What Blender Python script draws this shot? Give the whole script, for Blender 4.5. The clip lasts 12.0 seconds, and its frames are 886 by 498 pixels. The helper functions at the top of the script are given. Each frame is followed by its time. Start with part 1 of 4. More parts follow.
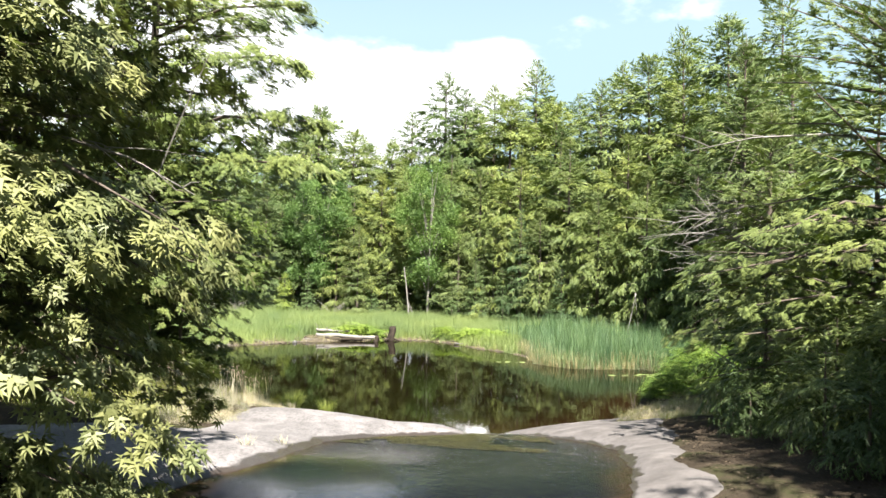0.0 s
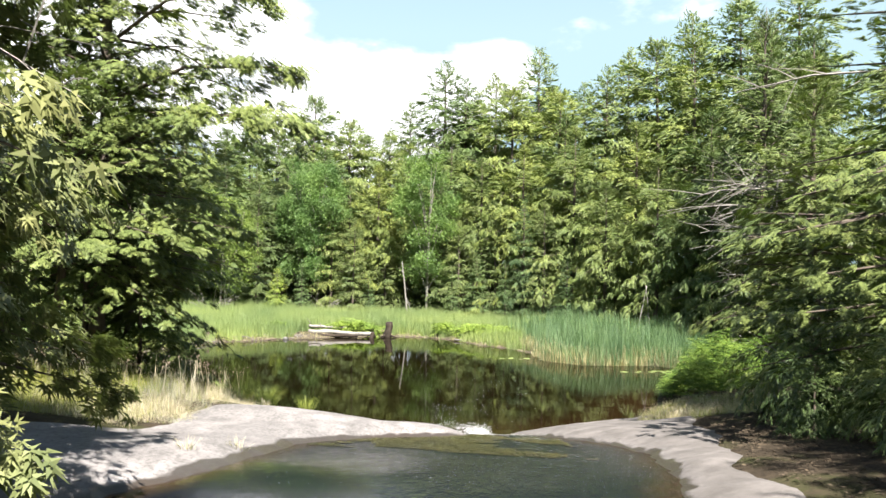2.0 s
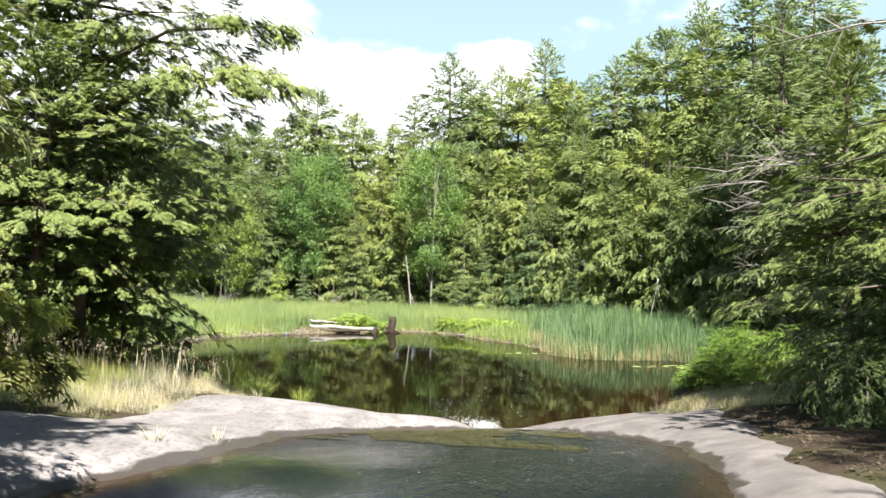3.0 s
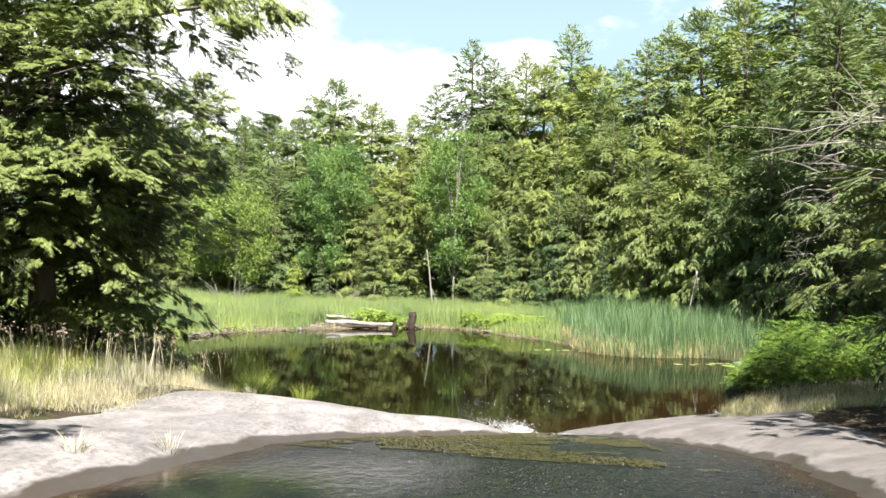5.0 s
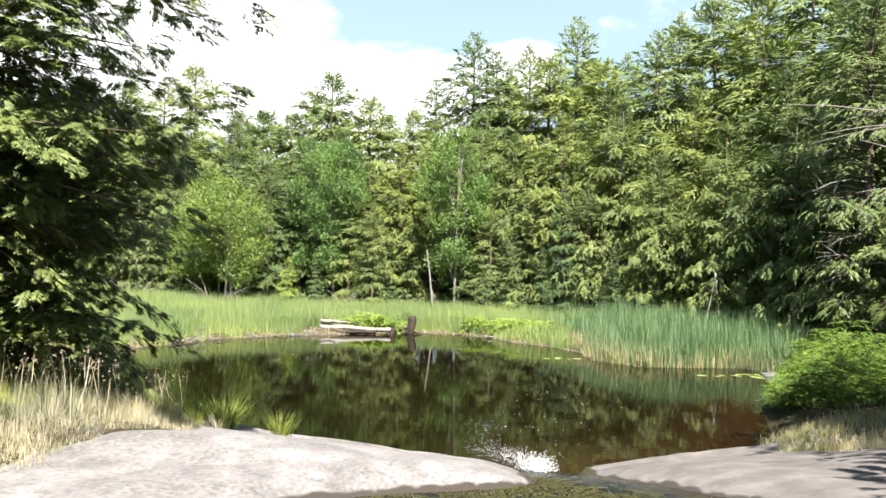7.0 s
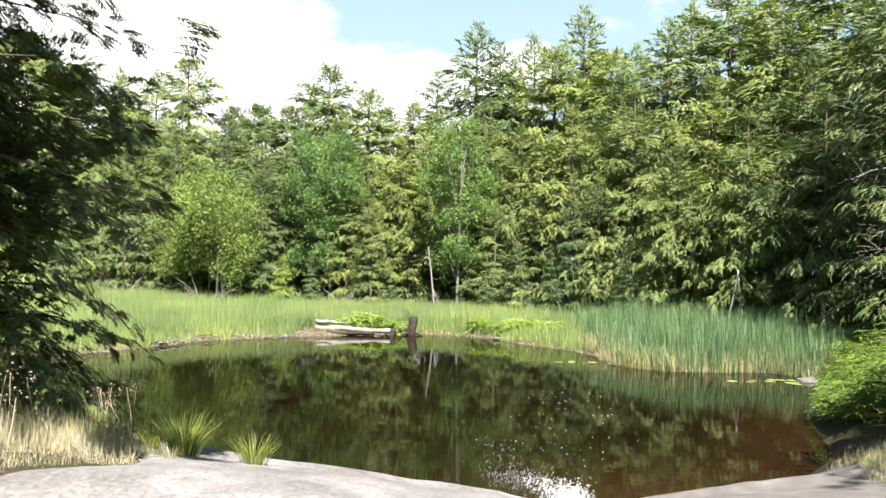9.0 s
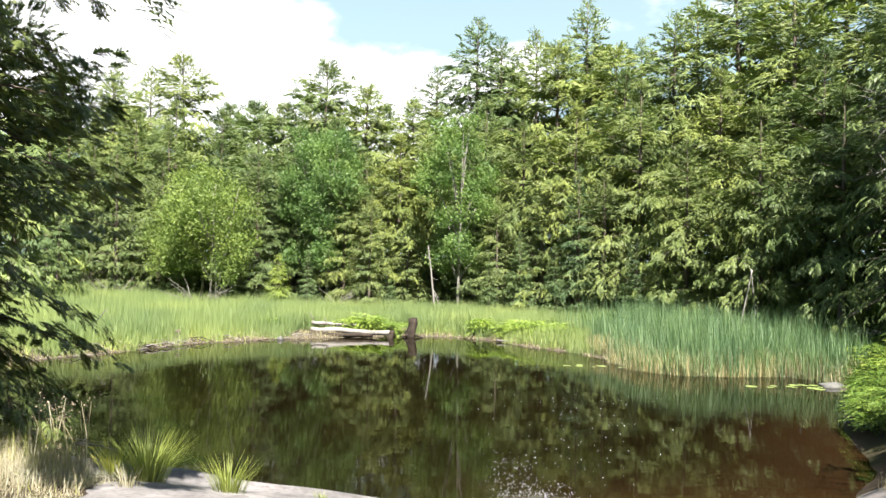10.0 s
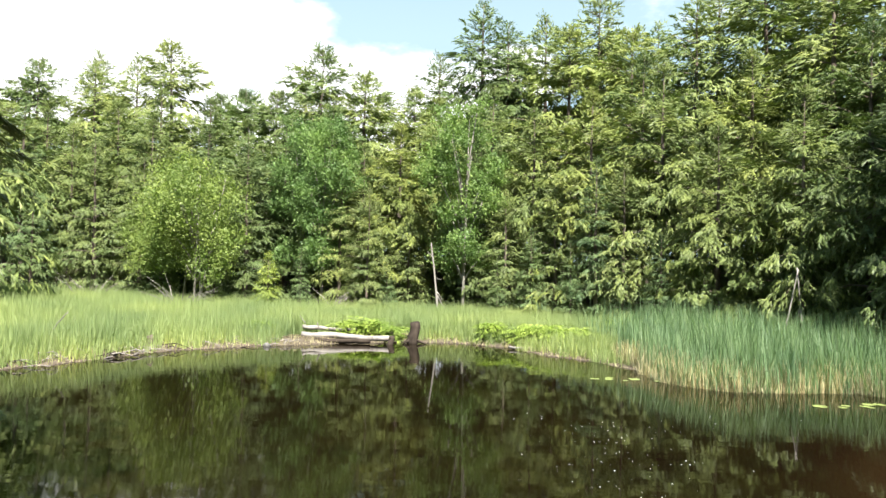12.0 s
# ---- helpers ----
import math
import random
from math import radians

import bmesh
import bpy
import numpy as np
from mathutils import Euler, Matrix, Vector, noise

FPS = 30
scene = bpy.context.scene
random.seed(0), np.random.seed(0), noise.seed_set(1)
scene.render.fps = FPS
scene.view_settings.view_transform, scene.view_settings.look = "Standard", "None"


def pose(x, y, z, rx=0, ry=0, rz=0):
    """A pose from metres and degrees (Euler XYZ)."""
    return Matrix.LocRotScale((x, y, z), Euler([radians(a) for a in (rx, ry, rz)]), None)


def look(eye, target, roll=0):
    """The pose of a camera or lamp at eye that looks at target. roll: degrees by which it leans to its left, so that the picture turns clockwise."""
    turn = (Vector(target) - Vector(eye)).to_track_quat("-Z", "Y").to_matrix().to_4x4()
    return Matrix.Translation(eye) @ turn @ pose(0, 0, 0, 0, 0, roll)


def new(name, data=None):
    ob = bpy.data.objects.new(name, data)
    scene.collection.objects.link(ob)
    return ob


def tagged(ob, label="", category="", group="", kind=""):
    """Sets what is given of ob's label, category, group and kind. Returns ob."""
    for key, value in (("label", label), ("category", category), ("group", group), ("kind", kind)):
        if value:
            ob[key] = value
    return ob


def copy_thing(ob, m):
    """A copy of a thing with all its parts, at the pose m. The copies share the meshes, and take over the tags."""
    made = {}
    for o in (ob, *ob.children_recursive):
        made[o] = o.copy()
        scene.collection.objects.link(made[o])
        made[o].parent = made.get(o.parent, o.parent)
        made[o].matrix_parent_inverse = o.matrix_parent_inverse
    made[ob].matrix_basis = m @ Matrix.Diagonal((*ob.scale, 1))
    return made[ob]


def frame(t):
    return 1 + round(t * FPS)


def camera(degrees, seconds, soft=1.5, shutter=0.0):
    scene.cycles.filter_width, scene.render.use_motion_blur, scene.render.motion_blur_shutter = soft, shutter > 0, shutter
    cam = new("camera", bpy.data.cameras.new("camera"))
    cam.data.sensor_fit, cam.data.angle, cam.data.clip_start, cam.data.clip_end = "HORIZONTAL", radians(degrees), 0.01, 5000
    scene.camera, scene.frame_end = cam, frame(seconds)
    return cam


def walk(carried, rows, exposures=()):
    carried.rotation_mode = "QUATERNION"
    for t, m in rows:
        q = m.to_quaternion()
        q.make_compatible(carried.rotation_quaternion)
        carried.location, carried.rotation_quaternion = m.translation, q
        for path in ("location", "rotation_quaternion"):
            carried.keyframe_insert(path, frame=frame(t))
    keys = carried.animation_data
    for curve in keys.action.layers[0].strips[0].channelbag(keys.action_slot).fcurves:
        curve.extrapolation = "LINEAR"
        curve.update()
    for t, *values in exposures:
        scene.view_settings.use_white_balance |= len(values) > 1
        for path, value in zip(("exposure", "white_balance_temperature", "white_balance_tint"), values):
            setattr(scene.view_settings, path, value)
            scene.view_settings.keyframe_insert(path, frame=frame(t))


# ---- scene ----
cam = camera(62.9, 12.0)
PATH = [
    (0, (-0.024, 0.04, 4.703), (-0.01, 2.04, 4.734), 1.25),
    (0.5, (0.009, 0.601, 4.637), (0.022, 2.6, 4.669), 1.25),
    (1, (0.038, 1.118, 4.515), (0.052, 3.117, 4.549), 1.2),
    (1.5, (0.075, 1.679, 4.36), (0.088, 3.679, 4.395), 1.2),
    (2, (0.1, 2.245, 4.164), (0.111, 4.244, 4.2), 1.1),
    (2.5, (0.11, 2.791, 3.975), (0.115, 4.79, 4.011), 1.1),
    (3, (0.108, 3.319, 3.8), (0.106, 5.319, 3.836), 1.0),
    (5, (0.042, 5.414, 3.375), (-0.019, 7.412, 3.411), 1.0),
    (5.5, (0.012, 5.936, 3.39), (-0.049, 7.935, 3.427), 1.0),
    (6, (-0.036, 6.465, 3.43), (-0.096, 8.464, 3.467), 1.05),
    (6.5, (-0.078, 6.979, 3.438), (-0.138, 8.977, 3.475), 1.05),
    (7, (-0.121, 7.488, 3.423), (-0.18, 9.487, 3.46), 1.0),
    (9, (-0.338, 9.519, 3.245), (-0.395, 11.517, 3.284), 1.0),
    (9.5, (-0.388, 10.069, 3.201), (-0.443, 12.067, 3.241), 1.0),
    (10, (-0.454, 10.692, 3.167), (-0.508, 12.69, 3.209), 1.0),
    (10.5, (-0.515, 11.348, 3.138), (-0.568, 13.347, 3.18), 1.1),
    (11, (-0.607, 12.095, 3.1), (-0.658, 14.094, 3.143), 1.1),
    (11.5, (-0.694, 12.925, 3.078), (-0.745, 14.924, 3.121), 1.1),
    (12, (-0.814, 13.809, 3.07), (-0.864, 15.808, 3.113), 1.1),
]
walk(cam, [(t, look(eye, target, roll)) for t, eye, target, roll in PATH])

# ---- light ----
SUN_EL, SUN_AZ = radians(56), radians(164)      # behind the start of the walk, a little to its right
scene.view_settings.exposure = 2.2
TO_SUN = Vector((math.sin(SUN_AZ) * math.cos(SUN_EL), math.cos(SUN_AZ) * math.cos(SUN_EL), math.sin(SUN_EL)))
sun = new("sun", bpy.data.lights.new("sun", "SUN"))
sun.data.energy, sun.data.angle, sun.data.color = 5.0, radians(0.6), (1.0, 0.955, 0.89)
sun.matrix_world = look(TO_SUN * 100, (0, 0, 0))


def make_world():
    world = bpy.data.worlds.new("summer_sky")
    scene.world = world
    world.use_nodes = True
    nt = world.node_tree
    N, L = nt.nodes, nt.links
    bg = N["Background"]
    bg.inputs["Strength"].default_value = 0.039
    sky = N.new("ShaderNodeTexSky")
    sky.sky_type, sky.sun_disc = "NISHITA", False
    sky.sun_elevation, sky.sun_rotation = SUN_EL, SUN_AZ
    sky.air_density, sky.dust_density, sky.ozone_density = 1.0, 0.6, 1.2
    co = N.new("ShaderNodeTexCoord")
    stretch = N.new("ShaderNodeMapping")
    stretch.inputs["Scale"].default_value = (1, 1, 1.9)
    stretch.inputs["Location"].default_value = (0.55, 0.0, 0.1)
    big = N.new("ShaderNodeTexNoise")
    big.inputs["Scale"].default_value, big.inputs["Detail"].default_value, big.inputs["Roughness"].default_value = 2.6, 7.0, 0.55
    # two broad banks of cloud low over the trees ahead, on top of the scattered ones
    banks = []
    for centre, spread in (((-0.11, 0.965, 0.205), (4.2, 1.0, 9.0)), ((-0.46, 0.85, 0.27), (2.9, 1.0, 7.0))):
        off = N.new("ShaderNodeVectorMath")
        off.operation = "SUBTRACT"
        off.inputs[1].default_value = centre
        squash = N.new("ShaderNodeVectorMath")
        squash.operation = "MULTIPLY"
        squash.inputs[1].default_value = spread
        size = N.new("ShaderNodeVectorMath")
        size.operation = "LENGTH"
        L.new(co.outputs["Generated"], off.inputs[0])
        L.new(off.outputs["Vector"], squash.inputs[0])
        L.new(squash.outputs["Vector"], size.inputs[0])
        banks.append(size.outputs["Value"])
    bank = N.new("ShaderNodeMath")
    bank.operation = "MINIMUM"
    L.new(banks[0], bank.inputs[0])
    L.new(banks[1], bank.inputs[1])
    bankr = N.new("ShaderNodeMapRange")
    bankr.inputs["From Min"].default_value, bankr.inputs["From Max"].default_value = 0.5, 1.25
    bankr.inputs["To Min"].default_value, bankr.inputs["To Max"].default_value = 0.3, -0.03
    add = N.new("ShaderNodeMath")
    add.operation = "ADD"
    ramp = N.new("ShaderNodeMapRange")
    ramp.interpolation_type = "SMOOTHSTEP"
    ramp.inputs["From Min"].default_value, ramp.inputs["From Max"].default_value = 0.59, 0.7
    mix = N.new("ShaderNodeMix")
    mix.data_type = "RGBA"
    mix.inputs["B"].default_value = (12.0, 12.1, 12.3, 1)
    pale = N.new("ShaderNodeMix")
    pale.data_type = "RGBA"
    pale.inputs["Factor"].default_value = 0.5
    pale.inputs["B"].default_value = (4.0, 5.5, 6.1, 1)
    # haze whitens the sky towards the horizon
    height = N.new("ShaderNodeSeparateXYZ")
    haze = N.new("ShaderNodeMapRange")
    for key, value in (("From Min", 0.3), ("From Max", 0.75), ("To Min", 0.92), ("To Max", 0.0)):
        haze.inputs[key].default_value = value
    L.new(co.outputs["Generated"], height.inputs["Vector"])
    L.new(height.outputs["Z"], haze.inputs["Value"])
    L.new(haze.outputs["Result"], pale.inputs["Factor"])
    L.new(co.outputs["Generated"], stretch.inputs["Vector"])
    L.new(stretch.outputs["Vector"], big.inputs["Vector"])
    L.new(bank.outputs["Value"], bankr.inputs["Value"])
    L.new(big.outputs["Fac"], add.inputs[0])
    L.new(bankr.outputs["Result"], add.inputs[1])
    L.new(add.outputs["Value"], ramp.inputs["Value"])
    L.new(sky.outputs["Color"], pale.inputs["A"])
    L.new(pale.outputs["Result"], mix.inputs["A"])
    L.new(ramp.outputs["Result"], mix.inputs["Factor"])
    L.new(mix.outputs["Result"], bg.inputs["Color"])


make_world()


# ---- materials ----
class Mat:
    """A small builder of node materials."""

    def __init__(self, name, rough=0.8, spec=0.3):
        self.m = bpy.data.materials.new(name)
        self.m.use_nodes = True
        self.N, self.L = self.m.node_tree.nodes, self.m.node_tree.links
        self.b = self.N["Principled BSDF"]
        self.b.inputs["Roughness"].default_value = rough
        self.b.inputs["Specular IOR Level"].default_value = spec
        self.geo = self.N.new("ShaderNodeNewGeometry")
        self.tc = self.N.new("ShaderNodeTexCoord")

    def node(self, kind, **ins):
        n = self.N.new(kind)
        for k, v in ins.items():
            n.inputs[k.replace("_", " ")].default_value = v
        return n

    def noise(self, scale, detail=4.0, rough=0.55, stretch=(1, 1, 1), space="world"):
        mp = self.node("ShaderNodeMapping", Scale=stretch)
        self.L.new(self.geo.outputs["Position"] if space == "world" else self.tc.outputs["Object"], mp.inputs["Vector"])
        n = self.node("ShaderNodeTexNoise", Scale=scale, Detail=detail, Roughness=rough)
        self.L.new(mp.outputs["Vector"], n.inputs["Vector"])
        return n.outputs["Fac"]

    def ramp(self, fac, stops):
        r = self.N.new("ShaderNodeValToRGB")
        e = r.color_ramp.elements
        e[0].position, e[0].color = stops[0][0], (*stops[0][1], 1)
        e[1].position, e[1].color = stops[-1][0], (*stops[-1][1], 1)
        for p, c in stops[1:-1]:
            e.new(p).color = (*c, 1)
        self.L.new(fac, r.inputs["Fac"])
        return r.outputs["Color"]

    def span(self, fac, a, b, lo=0.0, hi=1.0):
        r = self.N.new("ShaderNodeMapRange")
        for k, v in (("From Min", a), ("From Max", b), ("To Min", lo), ("To Max", hi)):
            r.inputs[k].default_value = v
        self.L.new(fac, r.inputs["Value"])
        return r.outputs["Result"]

    def mix(self, fac, a, b, mode="MIX"):
        n = self.N.new("ShaderNodeMix")
        n.data_type, n.blend_type = "RGBA", mode
        for sock, v in ((n.inputs["Factor"], fac), (n.inputs["A"], a), (n.inputs["B"], b)):
            if isinstance(v, (int, float)):
                sock.default_value = v
            elif isinstance(v, tuple):
                sock.default_value = (*v, 1)
            else:
                self.L.new(v, sock)
        return n.outputs["Result"]

    def color(self, sock):
        self.L.new(sock, self.b.inputs["Base Color"])
        return self

    def rough(self, sock):
        self.L.new(sock, self.b.inputs["Roughness"])
        return self

    def bump(self, fac, strength=0.4, distance=0.02):
        n = self.node("ShaderNodeBump", Strength=strength, Distance=distance)
        self.L.new(fac, n.inputs["Height"])
        old = self.b.inputs["Normal"].links
        if old:
            self.L.new(old[0].from_socket, n.inputs["Normal"])
        self.L.new(n.outputs["Normal"], self.b.inputs["Normal"])
        return self

    def attr(self, name):
        n = self.N.new("ShaderNodeAttribute")
        n.attribute_name = name
        return n.outputs["Fac"]

    def translucent(self, color, amount):
        t = self.N.new("ShaderNodeBsdfTranslucent")
        mix = self.node("ShaderNodeMixShader", Fac=amount)
        self.L.new(color, t.inputs["Color"])
        self.L.new(self.b.outputs["BSDF"], mix.inputs[1])
        self.L.new(t.outputs["BSDF"], mix.inputs[2])
        self.L.new(mix.outputs["Shader"], self.N["Material Output"].inputs["Surface"])
        return self


def leaf_material(name, dark, mid, light, through_amount=0.3, patch=0.6, even=0.0, apart=1.0):
    dark, light = (tuple(c + (d - c) * even for c, d in zip(k, mid)) for k in (dark, light))
    m = Mat(name, rough=0.5, spec=0.22)
    per_leaf = m.ramp(m.geo.outputs["Random Per Island"], [(0.0, dark), (0.55, mid), (1.0, light)])
    info = m.N.new("ShaderNodeObjectInfo")
    tree = m.ramp(info.outputs["Random"], [(0.0, (0.6, 0.7, 0.7)), (0.35, (0.9, 0.94, 0.92)), (0.7, (1.06, 1.05, 0.97)), (1.0, (1.22, 1.16, 0.92))])
    clump = m.ramp(m.noise(patch, 3), [(0.3, (0.68, 0.76, 0.76)), (0.7, (1.25, 1.18, 1.0))])
    col = m.mix(1.0, m.mix(apart, per_leaf, tree, "MULTIPLY"), clump, "MULTIPLY")
    m.color(col)
    m.translucent(m.mix(1.0, col, (1.05, 1.3, 0.55), "MULTIPLY"), through_amount)
    return m.m


def bark_material(name, dark, light, scale=9.0):
    m = Mat(name, rough=0.9, spec=0.15)
    grain = m.noise(scale, 6, 0.65, (1, 1, 0.18))
    m.color(m.mix(m.span(m.noise(1.7, 3), 0.35, 0.7, 0, 0.6), m.ramp(grain, [(0.3, dark), (0.7, light)]), tuple(c * 1.15 for c in light)))
    m.bump(grain, 0.8, 0.03)
    return m.m


HEMLOCK = leaf_material("hemlock_needles", (0.074, 0.099, 0.034), (0.114, 0.145, 0.047), (0.175, 0.21, 0.071), 0.16, even=0.1)
# brightened copy of the hemlock colour, so near trees look lit; no tree-to-tree tone
HEMLOCK_NEAR_LIT = leaf_material("hemlock_fronds_lit", (0.082, 0.106, 0.036), (0.125, 0.155, 0.05), (0.188, 0.222, 0.075), 0.18, even=0.1, apart=0.0)
# lit copy: sunlight on the tall hemlocks is put into their needle colour
HEMLOCK_SUN = leaf_material("hemlock_needles_sunlit", (0.1, 0.13, 0.047), (0.145, 0.182, 0.064), (0.205, 0.245, 0.09), 0.16, even=0.1)
# darkened copy: shade on the bank trees is put into the needle colour
HEMLOCK_SHADED = leaf_material("hemlock_needles_shaded", (0.05, 0.07, 0.024), (0.08, 0.107, 0.036), (0.125, 0.155, 0.055), 0.15)
CEDAR = leaf_material("cedar_scales", (0.082, 0.108, 0.04), (0.122, 0.152, 0.054), (0.185, 0.215, 0.084), 0.16, even=0.1)
NEAR_CEDAR = leaf_material("cedar_fans", (0.115, 0.125, 0.052), (0.175, 0.186, 0.082), (0.25, 0.258, 0.125), 0.24, 1.6, apart=0.0)
SPRUCE = leaf_material("spruce_needles", (0.065, 0.098, 0.042), (0.1, 0.145, 0.06), (0.16, 0.2, 0.085), 0.2, even=0.3)
BIRCH = leaf_material("birch_leaves", (0.075, 0.125, 0.04), (0.13, 0.2, 0.065), (0.2, 0.28, 0.1), 0.3)
ALDER = leaf_material("alder_leaves", (0.1, 0.14, 0.04), (0.17, 0.22, 0.06), (0.26, 0.31, 0.1), 0.3, even=0.5)
# fern colour darkened for the shade that falls on the pond bank
FERN = leaf_material("fern_fronds", (0.035, 0.068, 0.014), (0.07, 0.122, 0.025), (0.17, 0.235, 0.055), 0.2)
LIME_FERN = leaf_material("lime_fern_fronds", (0.12, 0.17, 0.035), (0.2, 0.27, 0.06), (0.3, 0.37, 0.1), 0.35, even=0.2)
MARSH = leaf_material("marsh_grass", (0.175, 0.215, 0.083), (0.265, 0.315, 0.138), (0.37, 0.41, 0.215), 0.38, 0.35, even=0.55)
CATTAIL = leaf_material("cattail_leaves", (0.105, 0.16, 0.075), (0.185, 0.262, 0.13), (0.35, 0.42, 0.25), 0.35, 1.1)
STRAW = leaf_material("dry_grass", (0.32, 0.255, 0.195), (0.47, 0.39, 0.315), (0.6, 0.52, 0.44), 0.3, 0.9)
SEDGE = leaf_material("green_sedge", (0.22, 0.23, 0.05), (0.34, 0.34, 0.085), (0.47, 0.44, 0.145), 0.35, 0.9)
DEAD_STALK = leaf_material("dead_stalks", (0.24, 0.2, 0.12), (0.37, 0.32, 0.21), (0.5, 0.45, 0.31), 0.2, 0.8)
ALGAE = leaf_material("algae", (0.018, 0.019, 0.006), (0.036, 0.036, 0.012), (0.075, 0.067, 0.022), 0.1, 0.9)
BARK = bark_material("conifer_bark", (0.035, 0.027, 0.02), (0.13, 0.105, 0.085))
BIRCH_BARK = bark_material("pale_bark", (0.1, 0.09, 0.075), (0.26, 0.24, 0.21), 5)
DEAD_WOOD = bark_material("weathered_wood", (0.1, 0.09, 0.08), (0.26, 0.24, 0.215), 7)
DARK_WOOD = bark_material("wet_dark_wood", (0.012, 0.009, 0.007), (0.045, 0.035, 0.026), 7)


def rock_material():
    m = Mat("pink_granite", rough=0.8, spec=0.3)
    grain = m.noise(60, 5, 0.7)
    blotch = m.noise(1.3, 7, 0.62)
    streak = m.noise(2.4, 6, 0.6, (1.0, 0.22, 1.0))
    base = m.ramp(blotch, [(0.36, (0.135, 0.124, 0.121)), (0.48, (0.182, 0.168, 0.163)), (0.62, (0.238, 0.22, 0.214))])
    broad = m.noise(1.5, 5, 0.55, (1.2, 0.35, 1.0))
    base = m.mix(m.span(broad, 0.46, 0.56, 0, 0.45), base, (0.1, 0.095, 0.093))
    base = m.mix(m.span(streak, 0.52, 0.7, 0, 0.3), base, (0.055, 0.051, 0.048))
    base = m.mix(m.span(grain, 0.4, 0.75, 0.0, 0.3), base, (0.1, 0.09, 0.084))
    crease = m.noise(0.9, 6, 0.6, (1.1, 0.35, 1.0))
    base = m.mix(m.span(crease, 0.5, 0.51, 0.0, 0.2), base, (0.1, 0.092, 0.088))
    base = m.mix(m.span(m.noise(5, 5, 0.65, (1.2, 0.5, 1.0)), 0.58, 0.7, 0, 0.5), base, (0.21, 0.2, 0.192))
    fleck = m.noise(22, 4, 0.6, (1.0, 0.7, 1.0))
    base = m.mix(m.span(fleck, 0.54, 0.6, 0, 0.45), base, (0.06, 0.056, 0.054))
    base = m.mix(m.span(fleck, 0.44, 0.38, 0, 0.4), base, (0.21, 0.2, 0.19))
    base = m.mix(m.attr("dirt"), base, m.ramp(m.noise(2.2, 6, 0.65), [(0.35, (0.075, 0.066, 0.06)), (0.5, (0.1, 0.089, 0.082)), (0.58, (0.12, 0.107, 0.099)), (0.7, (0.15, 0.135, 0.126))]))
    lichen = m.noise(3.4, 7, 0.75)
    base = m.mix(m.span(lichen, 0.54, 0.6, 0, 0.35), base, (0.06, 0.055, 0.05))
    wet = m.attr("wet")
    soak = m.N.new("ShaderNodeMath")
    soak.operation = "MULTIPLY_ADD"
    m.L.new(m.noise(3.2, 5, 0.6), soak.inputs[0])
    soak.inputs[1].default_value = 0.8
    m.L.new(wet, soak.inputs[2])
    damp = m.span(soak.outputs["Value"], 0.72, 0.98)
    m.color(m.mix(damp, base, (0.042, 0.034, 0.028)))
    m.rough(m.span(damp, 0, 1, 0.82, 0.3))
    m.bump(m.noise(4, 7, 0.6, (1.2, 0.6, 1)), 0.25, 0.015)
    m.bump(grain, 0.3, 0.008)
    return m.m


def ground_material():
    m = Mat("forest_floor", rough=0.95, spec=0.1)
    n = m.noise(0.8, 7, 0.65)
    fine = m.noise(14, 5, 0.7)
    base = m.ramp(n, [(0.3, (0.018, 0.014, 0.01)), (0.5, (0.036, 0.028, 0.019)), (0.62, (0.033, 0.036, 0.014)), (0.8, (0.05, 0.056, 0.02))])
    mud = m.ramp(fine, [(0.3, (0.045, 0.037, 0.027)), (0.7, (0.13, 0.108, 0.08))])
    m.color(m.mix(m.attr("mud"), m.mix(m.span(fine, 0.4, 0.75, 0, 0.5), base, (0.075, 0.055, 0.036)), mud))
    m.bump(fine, 0.7, 0.05)
    return m.m


def water_material(name, body, ripple, scale, stretch, rough=0.02, fine=0.0, flow=0.0):
    m = Mat(name, rough=rough, spec=0.5)
    m.b.inputs["IOR"].default_value = 1.333
    tone = m.ramp(m.noise(0.5, 4), [(0.35, body[0]), (0.65, body[1])])
    m.color(m.mix(m.attr("shallow"), tone, body[2]))
    m.bump(m.noise(scale, 3, 0.5, stretch), ripple, 0.05)
    if fine:
        m.bump(m.noise(scale * 5, 4, 0.6, stretch), fine, 0.02)
    if flow:
        m.rough(m.span(m.attr("slide"), 0.1, 0.9, rough, 0.2))
        for sc, dist in ((5.0, 0.09), (13.0, 0.09), (32.0, 0.06)):
            m.bump(m.noise(sc, 3, 0.55, stretch), 1.0, dist)
            m.L.new(m.attr("slide"), m.b.inputs["Normal"].links[0].from_node.inputs["Strength"])
    return m.m


ROCK = rock_material()
FLOOR = ground_material()
POND = water_material("pond_water", ((0.003, 0.0018, 0.0009), (0.0055, 0.004, 0.0013), (0.015, 0.008, 0.0034)), 0.04, 1.6, (0.5, 1.6, 1.0), 0.012, 0.01)
# the stream's bluish body colour stands in for sky mirrored in the ripples
STREAM = water_material("stream_water", ((0.0045, 0.0054, 0.0088), (0.0075, 0.009, 0.0138), (0.03, 0.019, 0.011)), 0.03, 3.0, (1.2, 0.6, 1.0), 0.04, 0.02, flow=1.0)


def plain(name, color, rough=0.6, spec=0.3, vary=0.15):
    m = Mat(name, rough, spec)
    lo, hi = tuple(c * (1 - vary) for c in color), tuple(min(1, c * (1 + vary)) for c in color)
    m.color(m.ramp(m.noise(6, 5), [(0.3, lo), (0.7, hi)]))
    return m.m


